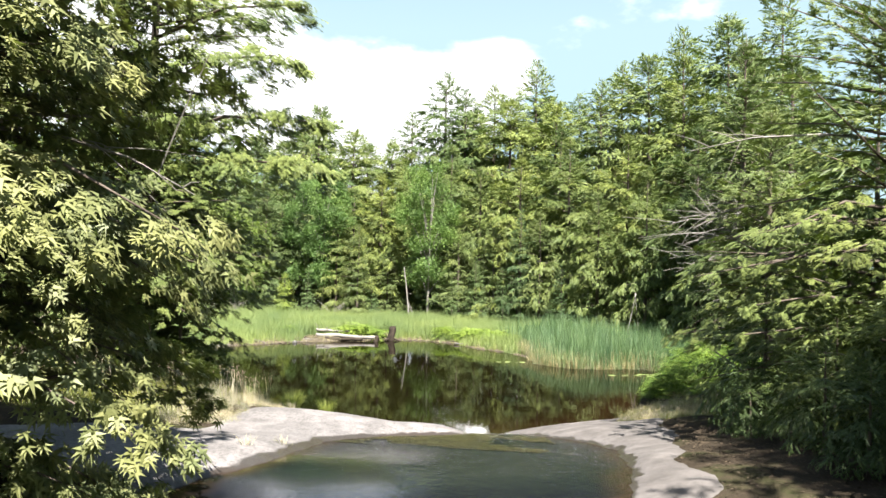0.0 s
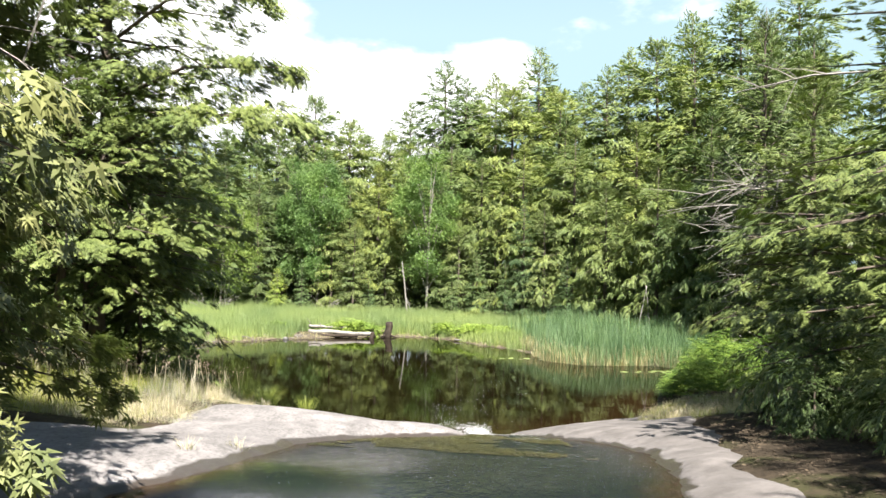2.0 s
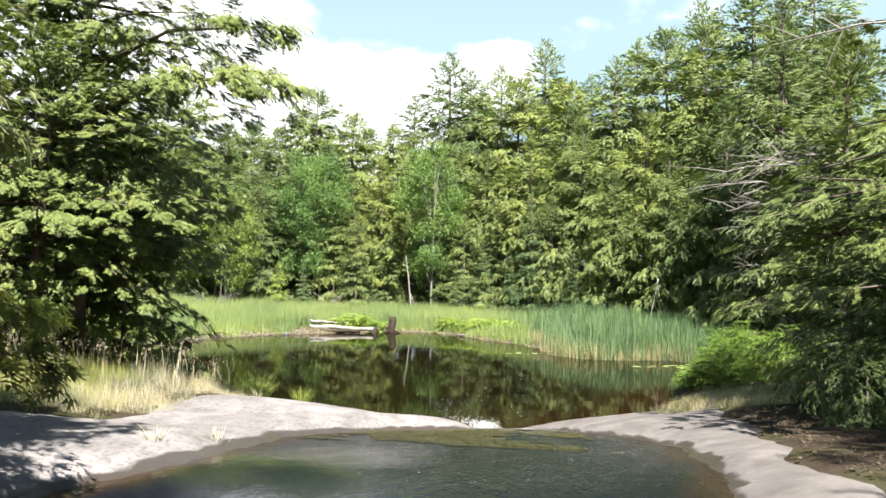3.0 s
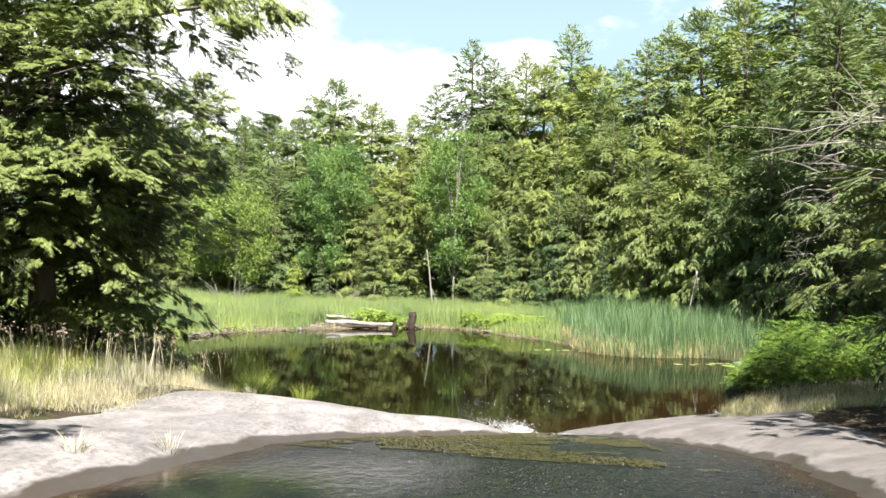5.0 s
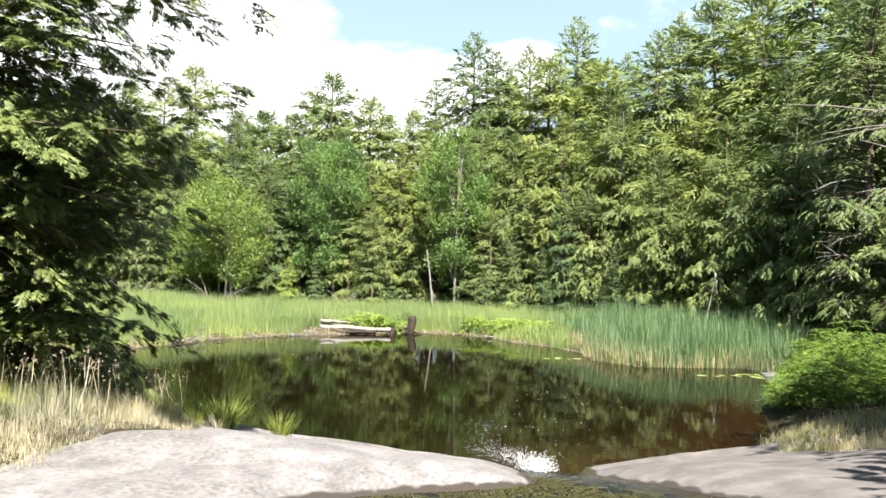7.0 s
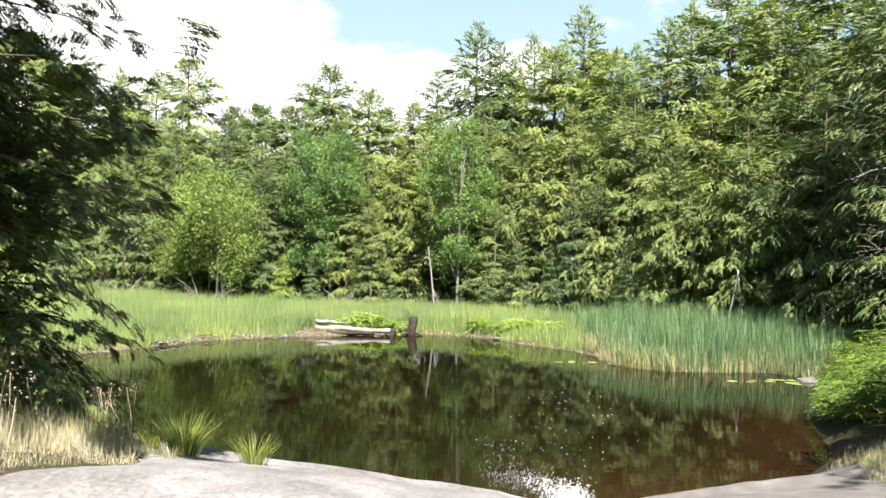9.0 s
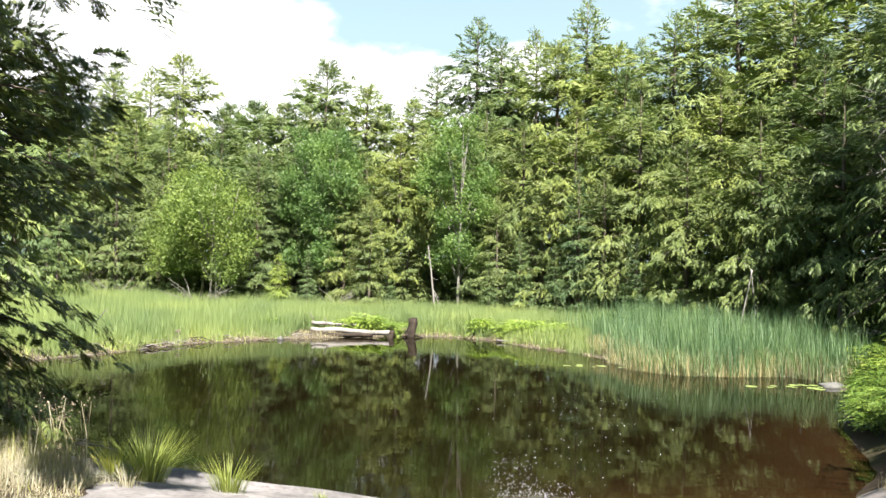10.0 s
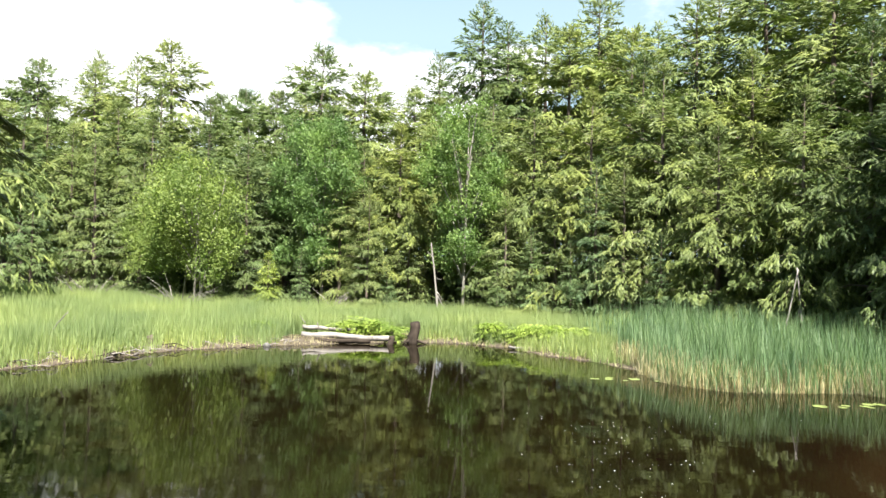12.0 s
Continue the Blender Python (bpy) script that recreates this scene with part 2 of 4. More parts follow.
FOAM = plain("white_foam", (0.7, 0.72, 0.73), 0.5)
PALE_STONE = plain("pale_stone", (0.1, 0.098, 0.09), 0.85, 0.2, 0.3)
LILY = plain("lily_leaf", (0.16, 0.2, 0.06), 0.4, 0.4, 0.3)
HUMUS = plain("dead_leaves", (0.06, 0.045, 0.03), 0.8, 0.15, 0.6)
FLUFF = plain("seed_heads", (0.24, 0.19, 0.14), 0.9, 0.1, 0.3)


# ---- mesh helpers ----
def mesh_of(name, verts, faces, material, smooth=False, attrs=()):
    """A mesh from arrays: verts (n, 3), faces (m, 3) or (m, 4)."""
    verts, faces = np.asarray(verts, np.float32), np.asarray(faces, np.int32)
    me = bpy.data.meshes.new(name)
    k = faces.shape[1]
    me.vertices.add(len(verts))
    me.vertices.foreach_set("co", verts.ravel())
    me.loops.add(faces.size)
    me.loops.foreach_set("vertex_index", faces.ravel())
    me.polygons.add(len(faces))
    me.polygons.foreach_set("loop_start", np.arange(0, faces.size, k, dtype=np.int32))
    me.polygons.foreach_set("use_smooth", np.full(len(faces), smooth))
    for key, values in attrs:
        a = me.attributes.new(key, "FLOAT", "POINT")
        a.data.foreach_set("value", np.asarray(values, np.float32))
    me.materials.append(material)
    me.update(calc_edges=True)
    return me


def part(name, mesh, parent=None, label=""):
    ob = new(name, mesh)
    if parent:
        ob.parent = parent
    return tagged(ob, label)


class Bag:
    """Gathers quads and triangles (as quads with a doubled corner split off) for one mesh."""

    def __init__(self):
        self.v, self.f, self.n = [], [], 0

    def add(self, verts, tris):
        self.v.append(np.asarray(verts, np.float32))
        self.f.append(np.asarray(tris, np.int32) + self.n)
        self.n += len(verts)

    def tube(self, pts, radii, sides=6):
        pts = np.asarray(pts, float)
        n = len(pts)
        tan = np.gradient(pts, axis=0)
        tan /= np.linalg.norm(tan, axis=1)[:, None] + 1e-9
        ref = np.array([0.0, 0, 1]) if abs(tan[:, 2]).mean() < 0.8 else np.array([1.0, 0, 0])
        u = np.cross(tan, ref)
        u /= np.linalg.norm(u, axis=1)[:, None] + 1e-9
        w = np.cross(tan, u)
        a = np.linspace(0, 2 * np.pi, sides, endpoint=False)
        r = np.asarray(radii, float)[:, None, None]
        ring = pts[:, None] + r * (np.cos(a)[None, :, None] * u[:, None] + np.sin(a)[None, :, None] * w[:, None])
        verts = np.concatenate([ring.reshape(-1, 3), pts[:1], pts[-1:]])
        tris = []
        for i in range(n - 1):
            for j in range(sides):
                p, q = i * sides + j, i * sides + (j + 1) % sides
                tris += [(p, q, q + sides), (p, q + sides, p + sides)]
        for j in range(sides):
            tris += [(n * sides, (j + 1) % sides, j), (n * sides + 1, (n - 1) * sides + j, (n - 1) * sides + (j + 1) % sides)]
        self.add(verts, tris)

    def mesh(self, name, material, smooth=False):
        return mesh_of(name, np.concatenate(self.v), np.concatenate(self.f), material, smooth)


def unit(a):
    return a / (np.linalg.norm(a, axis=-1, keepdims=True) + 1e-9)


def scatter(V, F, P, along, up, size):
    """Copies of a small template (x along, y across, z up) at the points P."""
    along = unit(along)
    side = unit(np.cross(up, along))
    up = np.cross(along, side)
    size = np.broadcast_to(np.asarray(size, float).reshape(len(P), -1), (len(P), 3))
    verts = P[:, None] + (V[None, :, 0:1] * size[:, None, 0:1]) * along[:, None] + (V[None, :, 1:2] * size[:, None, 1:2]) * side[:, None] \
        + (V[None, :, 2:3] * size[:, None, 2:3]) * up[:, None]
    faces = F[None] + (np.arange(len(P)) * len(V))[:, None, None]
    return verts.reshape(-1, 3), faces.reshape(-1, F.shape[1])


def spray_template(pairs=4, width=0.32, lean=0.16, droop=0.22, gap=0.0, curl=0.05):
    """A feathery spray: paired pointed leaflets along a drooping axis, one triangle each."""
    v, f = [], []
    step = 0.9 / pairs
    for i in range(pairs):
        s = i * step
        for sgn in (-1, 1):
            reach = width * (1.05 - 0.75 * s) * (0.75 + 0.5 * ((i * 5 + sgn) % 3) / 3) * min(1.0, 0.6 + 2.0 * s)
            a, b = s, s + step * (1.0 - gap)
            tip = b + lean * (0.7 + 0.5 * ((i + sgn) % 2))
            k = len(v)
            v += [(a, 0, -droop * a * a), (b, 0, -droop * b * b), (tip, sgn * reach, -droop * tip * tip - curl)]
            f.append((k, k + 1, k + 2) if sgn > 0 else (k + 1, k, k + 2))
    k = len(v)
    v += [(0.86, -0.035, -droop * 0.74), (0.86, 0.035, -droop * 0.74), (1.08, 0, -droop * 1.16)]
    f.append((k, k + 1, k + 2))
    return np.array(v), np.array(f)


def fan_template(fingers, spread, thick, seed=4):
    """A flat fan of narrow pointed twigs spreading from one stalk, one triangle each."""
    rng = np.random.default_rng(seed)
    v, f = [], []
    for i in range(fingers):
        a = (i / (fingers - 1) - 0.5) * spread + rng.normal(0, 0.08)
        ln = (1.0 - 0.3 * abs(i / (fingers - 1) - 0.5) * 2) * rng.uniform(0.8, 1.1)
        d, n = np.array([math.cos(a), math.sin(a)]), np.array([-math.sin(a), math.cos(a)])
        z = rng.normal(0, 0.06)
        k = len(v)
        v += [(w[0], w[1], z - 0.22 * w[0] * w[0]) for w in (d * 0.12 - n * thick, d * ln, d * 0.12 + n * thick)]
        f.append((k, k + 1, k + 2))
    return np.array(v), np.array(f)


def leaf_cluster_template(count=7, seed=3):
    """A loose cluster of pointed oval leaves, two triangles each."""
    rng = np.random.default_rng(seed)
    v, f = [], []
    for _ in range(count):
        c = rng.uniform(-0.5, 0.5, 3) * (1, 1, 0.7)
        d = unit(rng.normal(0, 1, 3) * (1, 1, 0.5))
        s = unit(np.cross(d, rng.normal(0, 1, 3)))
        k = len(v)
        v += [c, c + d * 0.2 + s * 0.13, c + d * 0.42, c + d * 0.2 - s * 0.13]
        f += [(k, k + 1, k + 2), (k, k + 2, k + 3)]
    return np.array(v), np.array(f)


SPRAY_TOP = spray_template(2, 0.3, 0.2, 0.5)
SPRAY_FAR, SPRAY_NEAR, FAN = spray_template(3, 0.27, 0.16, 0.5, 0.05), spray_template(4, 0.34, 0.15, 0.28, 0.05), fan_template(6, 2.5, 0.13)
LEAVES = leaf_cluster_template(5)


def conifer(name, label, seed, height, radius, base, limbs, sprays, size, leaf, template, power=0.85, rise=0.25, droop=0.45, trunk_r=None,
            limb_sides=3, width=0.5, lean=(0, 0), ragged=0.25, shoots=7, outward=1.0, dead=0, hang=0.28, thick=0.08, boughs=(), dead_turn=(0, 6.28), dead_z=None, skirt=0.62, loose=0.2):
    """A conifer: a trunk with its limbs, and a crown of flat drooping sprays set along side shoots. Stands at the origin."""
    rng = np.random.default_rng(seed)
    root = tagged(new(name), label, "tree")
    trunk_r = trunk_r or 0.012 * height + 0.03
    zs = np.linspace(-0.3, height, 9)
    sway = np.cumsum(rng.normal(0, 0.02 * height / 9, (9, 2)), axis=0)
    rel = np.clip(zs / height, 0, 1)
    axis = np.column_stack([lean[0] * rel ** 1.3 + sway[:, 0] - sway[0, 0], lean[1] * rel ** 1.3 + sway[:, 1] - sway[0, 1], zs])
    bag = Bag()
    rad = trunk_r * np.clip(1 - zs / height, 0.03, 1) ** 0.8
    rad[0] *= 1.45
    bag.tube(axis, rad, 8)
    u = np.sort(rng.random(limbs) ** 0.9)
    z0 = base + u * (height - base) * 0.99
    az = np.arange(limbs) * 2.39996 + rng.normal(0, 0.35, limbs)
    length = radius * (1 - u) ** power * np.minimum(1, (1 - u) / 0.25) ** 0.6 * np.minimum(1, skirt + u * 2.4) * rng.uniform(1 - ragged * 1.3, 1 + ragged, limbs) + 0.009 * height + 0.05
    up = rise * (0.3 + 1.2 * u) + 0.9 * u ** 3 + rng.normal(0, 0.12, limbs)
    sag = droop * (1 - 0.7 * u ** 2) * rng.uniform(0.6, 1.35, limbs)
    bend = rng.normal(0, 0.16, limbs)
    weight = np.ones(limbs)
    for z, turn, reach in boughs:
        j = int(np.abs(z0 - z).argmin())
        z0[j], az[j], length[j], up[j], sag[j], bend[j] = z, radians(turn), reach, 0.32, 0.3, 0.0
        weight[j] = 3.2
    start = np.column_stack([np.interp(z0, zs, axis[:, 0]), np.interp(z0, zs, axis[:, 1]), z0])
    out = np.column_stack([np.cos(az), np.sin(az), np.zeros(limbs)])
    side = np.column_stack([-np.sin(az), np.cos(az), np.zeros(limbs)])

    def along(i, s):
        return start[i] + out[i] * (length[i] * s)[:, None] + side[i] * (length[i] * bend[i] * s * s)[:, None] \
            + np.array([0, 0, 1.0]) * (length[i] * (up[i] * s - sag[i] * s * s))[:, None]

    s3 = np.array([0, 0.5, 1.0])
    for i in range(0, limbs if height > 4 else 0, 1 if limb_sides > 3 else 2):
        bag.tube(along(np.full(3, i), s3), trunk_r * 0.17 * (0.35 + length[i] / radius) * np.array([1, 0.6, 0.1]), limb_sides)
    part("trunk", bag.mesh("trunk", BARK, True), root)
    # side shoots on each limb, tufts along the shoots, a few sprays to a tuft
    reachy = weight * (length + 0.3 * radius) ** 1.15
    idx = rng.choice(limbs, sprays, p=reachy / reachy.sum())
    slot, knot = rng.integers(0, shoots, sprays), rng.integers(0, 3, sprays)
    key = idx * shoots + slot
    tuft_key = key * 3 + knot
    rs, rt = rng.random((limbs * shoots, 5)), rng.random((limbs * shoots * 3, 4))
    long = length[idx] > 1.25 * radius
    s = np.clip(0.14 + 0.9 * ((slot + np.where(long, rng.random(sprays), rs[key, 0])) / shoots) ** 0.75, 0.1, 1.02)
    sgn = np.where((slot % 2) == 0, 1.0, -1.0) * np.where(s > 0.93, np.sign(rs[key, 4] - 0.5), 1)
    reach = width * length[idx] * np.clip(1.12 - s, 0.1, 1) ** 0.8 * (0.5 + 0.8 * rs[key, 1]) + 0.05
    q = ((knot + rt[tuft_key, 0]) / 3) ** 0.7
    lat = q * reach
    turn = 0.9 + 0.5 * rs[key, 2]
    P = along(idx, s) + side[idx] * (sgn * lat * np.sin(turn))[:, None] + out[idx] * (lat * np.cos(turn))[:, None]
    P[:, 2] += (rt[tuft_key, 3] - 0.55) * 2.2 * thick - 0.4 * lat * q
    P += rng.normal(0, 1, (sprays, 3)) * (loose * size * np.where(long, 2.0, 1.0))[:, None] * (1, 1, 0.6)
    spread = sgn * (rt[tuft_key, 1] * 1.4 - 0.3) + rng.normal(0, 0.3, sprays)
    fwd = out[idx] * (0.25 + 0.75 * rt[tuft_key, 2])[:, None] + side[idx] * spread[:, None]
    fwd[:, 2] += 0.4 * (up[idx] - 2 * sag[idx] * s) - hang * rng.uniform(-0.1, 1.5, sprays) * (1 - 0.7 * u[idx]) + 0.9 * u[idx] ** 4
    upv = np.array([0, 0, 1.0]) + out[idx] * rng.uniform(0.2, outward * 1.5, sprays)[:, None] + rng.normal(0, 0.25, (sprays, 3))
    big = size * rng.uniform(0.65, 1.3, sprays) * np.clip(0.4 + 1.0 * length[idx] / radius, 0.4, 1.0)
    core = (rng.random(sprays) < 0.12) & ~long
    P[core] = along(idx[core], s[core] * 0.5)
    big[core] *= 1.4
    V, F = scatter(*template, P, fwd, upv, big)
    part("crown", mesh_of("crown", V, F, leaf), root)
    if dead:
        for k in range(dead):
            twigs = Bag()
            a, z = rng.uniform(*dead_turn), rng.uniform(*(dead_z or (base * 0.6, height * 0.65)))
            p = np.array([np.interp(z, zs, axis[:, 0]), np.interp(z, zs, axis[:, 1]), z])
            d = np.array([math.cos(a), math.sin(a), rng.uniform(-0.3, 0.3)])
            reach1 = radius * rng.uniform(0.7, 1.1)
            bow = [p + d * reach1 * t + np.array([0, 0, 0.25 * math.sin(3 * t)]) for t in (0, 0.35, 0.7, 1)]
            twigs.tube(bow, np.array([0.028, 0.02, 0.014, 0.005]), 4)
            for m in range(7):
                t = rng.uniform(0.35, 0.95)
                b0 = p + d * reach1 * t + np.array([0, 0, 0.25 * math.sin(3 * t)])
                e = d + rng.normal(0, 0.7, 3)
                twigs.tube([b0, b0 + e * 0.22, b0 + e * 0.5 + (0, 0, -0.06)], [0.009, 0.006, 0.003], 3)
            part("dead_branch", twigs.mesh("dead_branch", DEAD_WOOD), root, "bare grey dead branch")
    return root


def broadleaf(name, label, seed, height, radius, base, clumps, leaves, size, leaf, bark, lobes=9, stems=1):
    """A broad-leaved tree: forked trunk, limbs to its lobes, and a crown of leaf clusters."""
    rng = np.random.default_rng(seed)
    root = tagged(new(name), label, "tree")
    cz = (base + height) / 2
    lob = []
    for i in range(lobes):
        h = base + (height - base) * (0.12 + 0.8 * (i + rng.random()) / lobes)
        k = 1 - abs((h - cz) / (height - base) * 1.7) ** 2.2 if h > cz else 0.85
        a = i * 2.4 + rng.normal(0, 0.4)
        r = radius * 0.62 * max(0.15, k) * rng.uniform(0.5, 1)
        lob.append((r * math.cos(a), r * math.sin(a), h, radius * rng.uniform(0.38, 0.6) * max(0.5, k)))
    lob = np.array(lob)
    bag = Bag()
    for st in range(stems):
        lean = rng.normal(0, 0.06 * height, 2) * (1 if stems > 1 else 0.3)
        zs = np.linspace(-0.3, height * 0.85, 7)
        ax = np.column_stack([lean[0] * (zs / height) + st * 0.2, lean[1] * (zs / height), zs])
        bag.tube(ax, (0.0055 * height + 0.015) * np.linspace(1.2, 0.15, 7), 7)
    for x, y, z, r in lob:
        f = base * 0.6 + (z - base) * 0.55
        mid = np.array([x * 0.45, y * 0.45, (f + z) / 2 + 0.1])
        bag.tube([(0, 0, f), mid, (x, y, z)], [0.05 + 0.003 * height, 0.035, 0.012], 4)
    part("trunk", bag.mesh("trunk", bark, True), root)
    pick = rng.choice(lobes, clumps, p=lob[:, 3] ** 2 / (lob[:, 3] ** 2).sum())
    d = unit(rng.normal(0, 1, (clumps, 3)))
    c = lob[pick, :3] + d * (lob[pick, 3] * rng.uniform(0.45, 1.05, clumps))[:, None] * (1, 1, 0.8)
    n = clumps * leaves
    P = np.repeat(c, leaves, axis=0) + rng.normal(0, 0.16, (n, 3)) * radius / 2.5
    V, F = scatter(*LEAVES, P, rng.normal(0, 1, (n, 3)), np.array([0, 0, 1.0]) + rng.normal(0, 0.5, (n, 3)), size * rng.uniform(0.6, 1.3, n))
    part("crown", mesh_of("crown", V, F, leaf), root)
    return root


# ---- lie of the land ----
SHORE = np.array([(-1, 19.7), (0.6, 19.3), (1.9, 19.4), (4.3, 20.2), (6.1, 22.2), (7.2, 25.4), (9.2, 29.3), (10.2, 31.6), (9.3, 32.7), (7.7, 32.5),
                  (6.1, 32.4), (5.0, 33.4), (4.5, 35.9), (3.6, 37.6), (2.2, 38.8), (1.0, 41.0), (-1.1, 42.3), (-3.4, 42.2), (-5.4, 41.2), (-7.7, 40.0),
                  (-10.6, 38.0), (-11.9, 35.2), (-13.2, 33.1), (-15.5, 30), (-16, 26), (-14, 22.6), (-10, 21.2), (-7, 20.8), (-5, 20.6), (-3, 20.2)])
SLOPE = ((-60, 2.3), (-6, 2.0), (9.2, 1.98), (10.5, 1.83), (12, 1.6), (14.5, 1.2), (16, 0.92), (17, 0.68), (18.3, 0.33), (19.7, -0.06), (21, -0.6))
LEFT_EDGE = ((-60, -4), (0, -3.6), (7.5, -3.3), (8.4, -3.05), (9.0, -2.85), (9.4, -2.6), (10.2, -2.25), (11.4, -2.1), (12.9, -1.9), (13.6, -1.55), (14.2, -1.05),
             (14.7, -0.15), (15.2, 0.5), (15.8, 0.68), (17.4, 0.72), (19, 0.55), (21, 0.3))
RIGHT_EDGE = ((-60, 4), (0, 2.1), (8, 2.2), (9.1, 2.42), (10.1, 2.7), (12.4, 3.05), (13.2, 2.95), (14.4, 2.6), (15.4, 2.25), (16.4, 1.9), (17, 1.75), (18, 1.7), (21, 2.1))


def table(rows, y):
    a = np.array(rows, float)
    return np.interp(y, a[:, 0], a[:, 1])


# the water's fall, its bends eased out
_y = np.concatenate([[-60.0], np.arange(-7, 21.01, 0.1)])
FLOW = np.column_stack([_y, np.mean([table(SLOPE, _y + e) for e in np.linspace(-0.9, 0.9, 13)], axis=0)])


def from_pond(x, y):
    """Metres from the pond's shore, minus inside it."""
    x, y = np.asarray(x, float), np.asarray(y, float)
    best, inside = np.full(x.shape, 1e9), np.zeros(x.shape, bool)
    for a, b in zip(SHORE, np.roll(SHORE, -1, axis=0)):
        d = b - a
        t = np.clip(((x - a[0]) * d[0] + (y - a[1]) * d[1]) / (d @ d), 0, 1)
        best = np.minimum(best, np.hypot(x - a[0] - t * d[0], y - a[1] - t * d[1]))
        cross = ((a[1] > y) != (b[1] > y)) & (x < (b[0] - a[0]) * (y - a[1]) / (b[1] - a[1] + 1e-12) + a[0])
        inside ^= cross
    return np.where(inside, -best, best)


def wobble(x, y, k=1.0):
    return np.sin(x * 1.7 * k + 1.3 * np.sin(y * 0.9 * k)) * 0.5 + np.sin(y * 2.1 * k + 1.7 * np.sin(x * 1.3 * k + 2)) * 0.5


def off_stream(x, y, ragged=1.0):
    """Metres outside the stream's edges, minus inside."""
    e = ragged * (0.09 * wobble(x, y, 2.2) + 0.04 * wobble(x + 5, y, 6.0))
    return np.maximum(table(LEFT_EDGE, y) - x, x - table(RIGHT_EDGE, y)) + e


def smooth01(t):
    t = np.clip(t, 0, 1)
    return t * t * (3 - 2 * t)


def land(x, y):
    """Height of the ground or rock."""
    x, y = np.asarray(x, float), np.asarray(y, float)
    d, s = off_stream(x, y, 0.3), from_pond(x, y)
    w = table(FLOW, np.minimum(y, 18.5))
    depth = np.where(y < 9.5, 0.25, 0.05)
    rock = w + np.where(d > 0, 0.27 * (1 - np.exp(-np.maximum(d, 0) / 0.6)) + 0.1 * np.maximum(d - 1.6, 0), np.maximum(d * 0.35, -depth))
    rock = np.minimum(rock, 3.2 + 0.02 * np.abs(x))
    marsh = 0.22 + 0.03 * np.maximum(s - 3, 0) + 0.02 * np.maximum(np.abs(x - 2) - 12, 0) + 0.02 * np.maximum(y - 55, 0)
    marsh = np.minimum(marsh, 3.5 + 0.0005 * y)
    k = smooth01((y - 20.5) / 5)
    top = rock * (1 - k) + marsh * k
    steep = np.where(y < 26, 0.55, 0.3)
    bank = np.where(s > 0, 0.02 + steep * s, np.maximum(s * 0.6, -0.9))
    h = np.minimum(top, bank)
    inlet = (d < 0) & (y < 21)
    h = np.where(inlet, np.minimum(table(FLOW, y) - 0.04, top), h)
    return h + 0.02 * wobble(x, y, 1.4) * (s > 0.3)


def rock_cover(x, y):
    """1 on bare granite, 0 on soil."""
    lo = table(((-60, -5), (6, -6.5), (10, -6.0), (12, -4.1), (13.3, -3.9), (15, -3.75), (16.3, -3.45), (17.6, -3.8), (18.6, -4.6), (19.4, -8), (21, -9)), y)
    hi = table(((-60, 3.2), (8, 3.0), (10, 3.45), (13, 4.25), (15, 4.8), (17, 5.4), (18.5, 6.0), (20, 6.2), (21, 6.4)), y)
    e = 0.22 * wobble(x, y, 1.1) + 0.07 * wobble(x + 3, y, 3.7) + 0.03 * wobble(x, y + 2, 8.1)
    return smooth01((np.minimum(x - lo, hi - x) + e) / 0.5 + 0.5) * smooth01((21.5 - y) / 0.8)


def grid(xs, ys, zfun):
    X, Y = np.meshgrid(xs, ys)
    v = np.column_stack([X.ravel(), Y.ravel(), zfun(X.ravel(), Y.ravel())])
    i = np.arange(len(ys) - 1)[:, None] * len(xs) + np.arange(len(xs) - 1)[None]
    i = i.ravel()
    return v, np.column_stack([i, i + 1, i + 1 + len(xs), i + len(xs)])


# ---- ground, rock and water ----
def axis_steps(near_lo, near_hi, step, far):
    mid = np.arange(near_lo, near_hi + step / 2, step)
    g = np.cumsum(step * 1.22 ** np.arange(1, 60))
    return np.concatenate([near_lo - g[g < far][::-1], mid, near_hi + g[g < far]])


v, f = grid(axis_steps(-20, 18, 0.4, 2500), axis_steps(-8, 56, 0.4, 2500), lambda x, y: land(x, y) - 0.06 * rock_cover(x, y) + 0.02 * wobble(x, y, 2.7) * (1 - rock_cover(x, y)))
s = from_pond(v[:, 0], v[:, 1])
mud = smooth01(1.2 - np.abs(s) / 0.8) * (v[:, 1] > 26)
tagged(part("ground", mesh_of("ground", v, f, FLOOR, True, [("mud", mud)])), "brown forest floor with moss and muddy pond bank", "ground", kind="structure")

v, f = grid(np.arange(-8, 7.51, 0.12), np.arange(-4, 21.61, 0.12), lambda x, y: land(x, y) - 0.07 * (1 - rock_cover(x, y)) + 0.004 * wobble(x, y, 5.0))
d = off_stream(v[:, 0], v[:, 1])
tagged(part("rock_slab", mesh_of("rock_slab", v, f, ROCK, True, [("wet", smooth01(1 - d / np.where(v[:, 0] > 0, 0.2, 0.3))), ("dirt", 0.85 * smooth01((v[:, 0] - 1.2) / 0.8) * smooth01((d + 0.2) / 0.5))])), "smooth pinkish granite slab sloping to the pond, damp beside the stream", "rock", kind="structure")

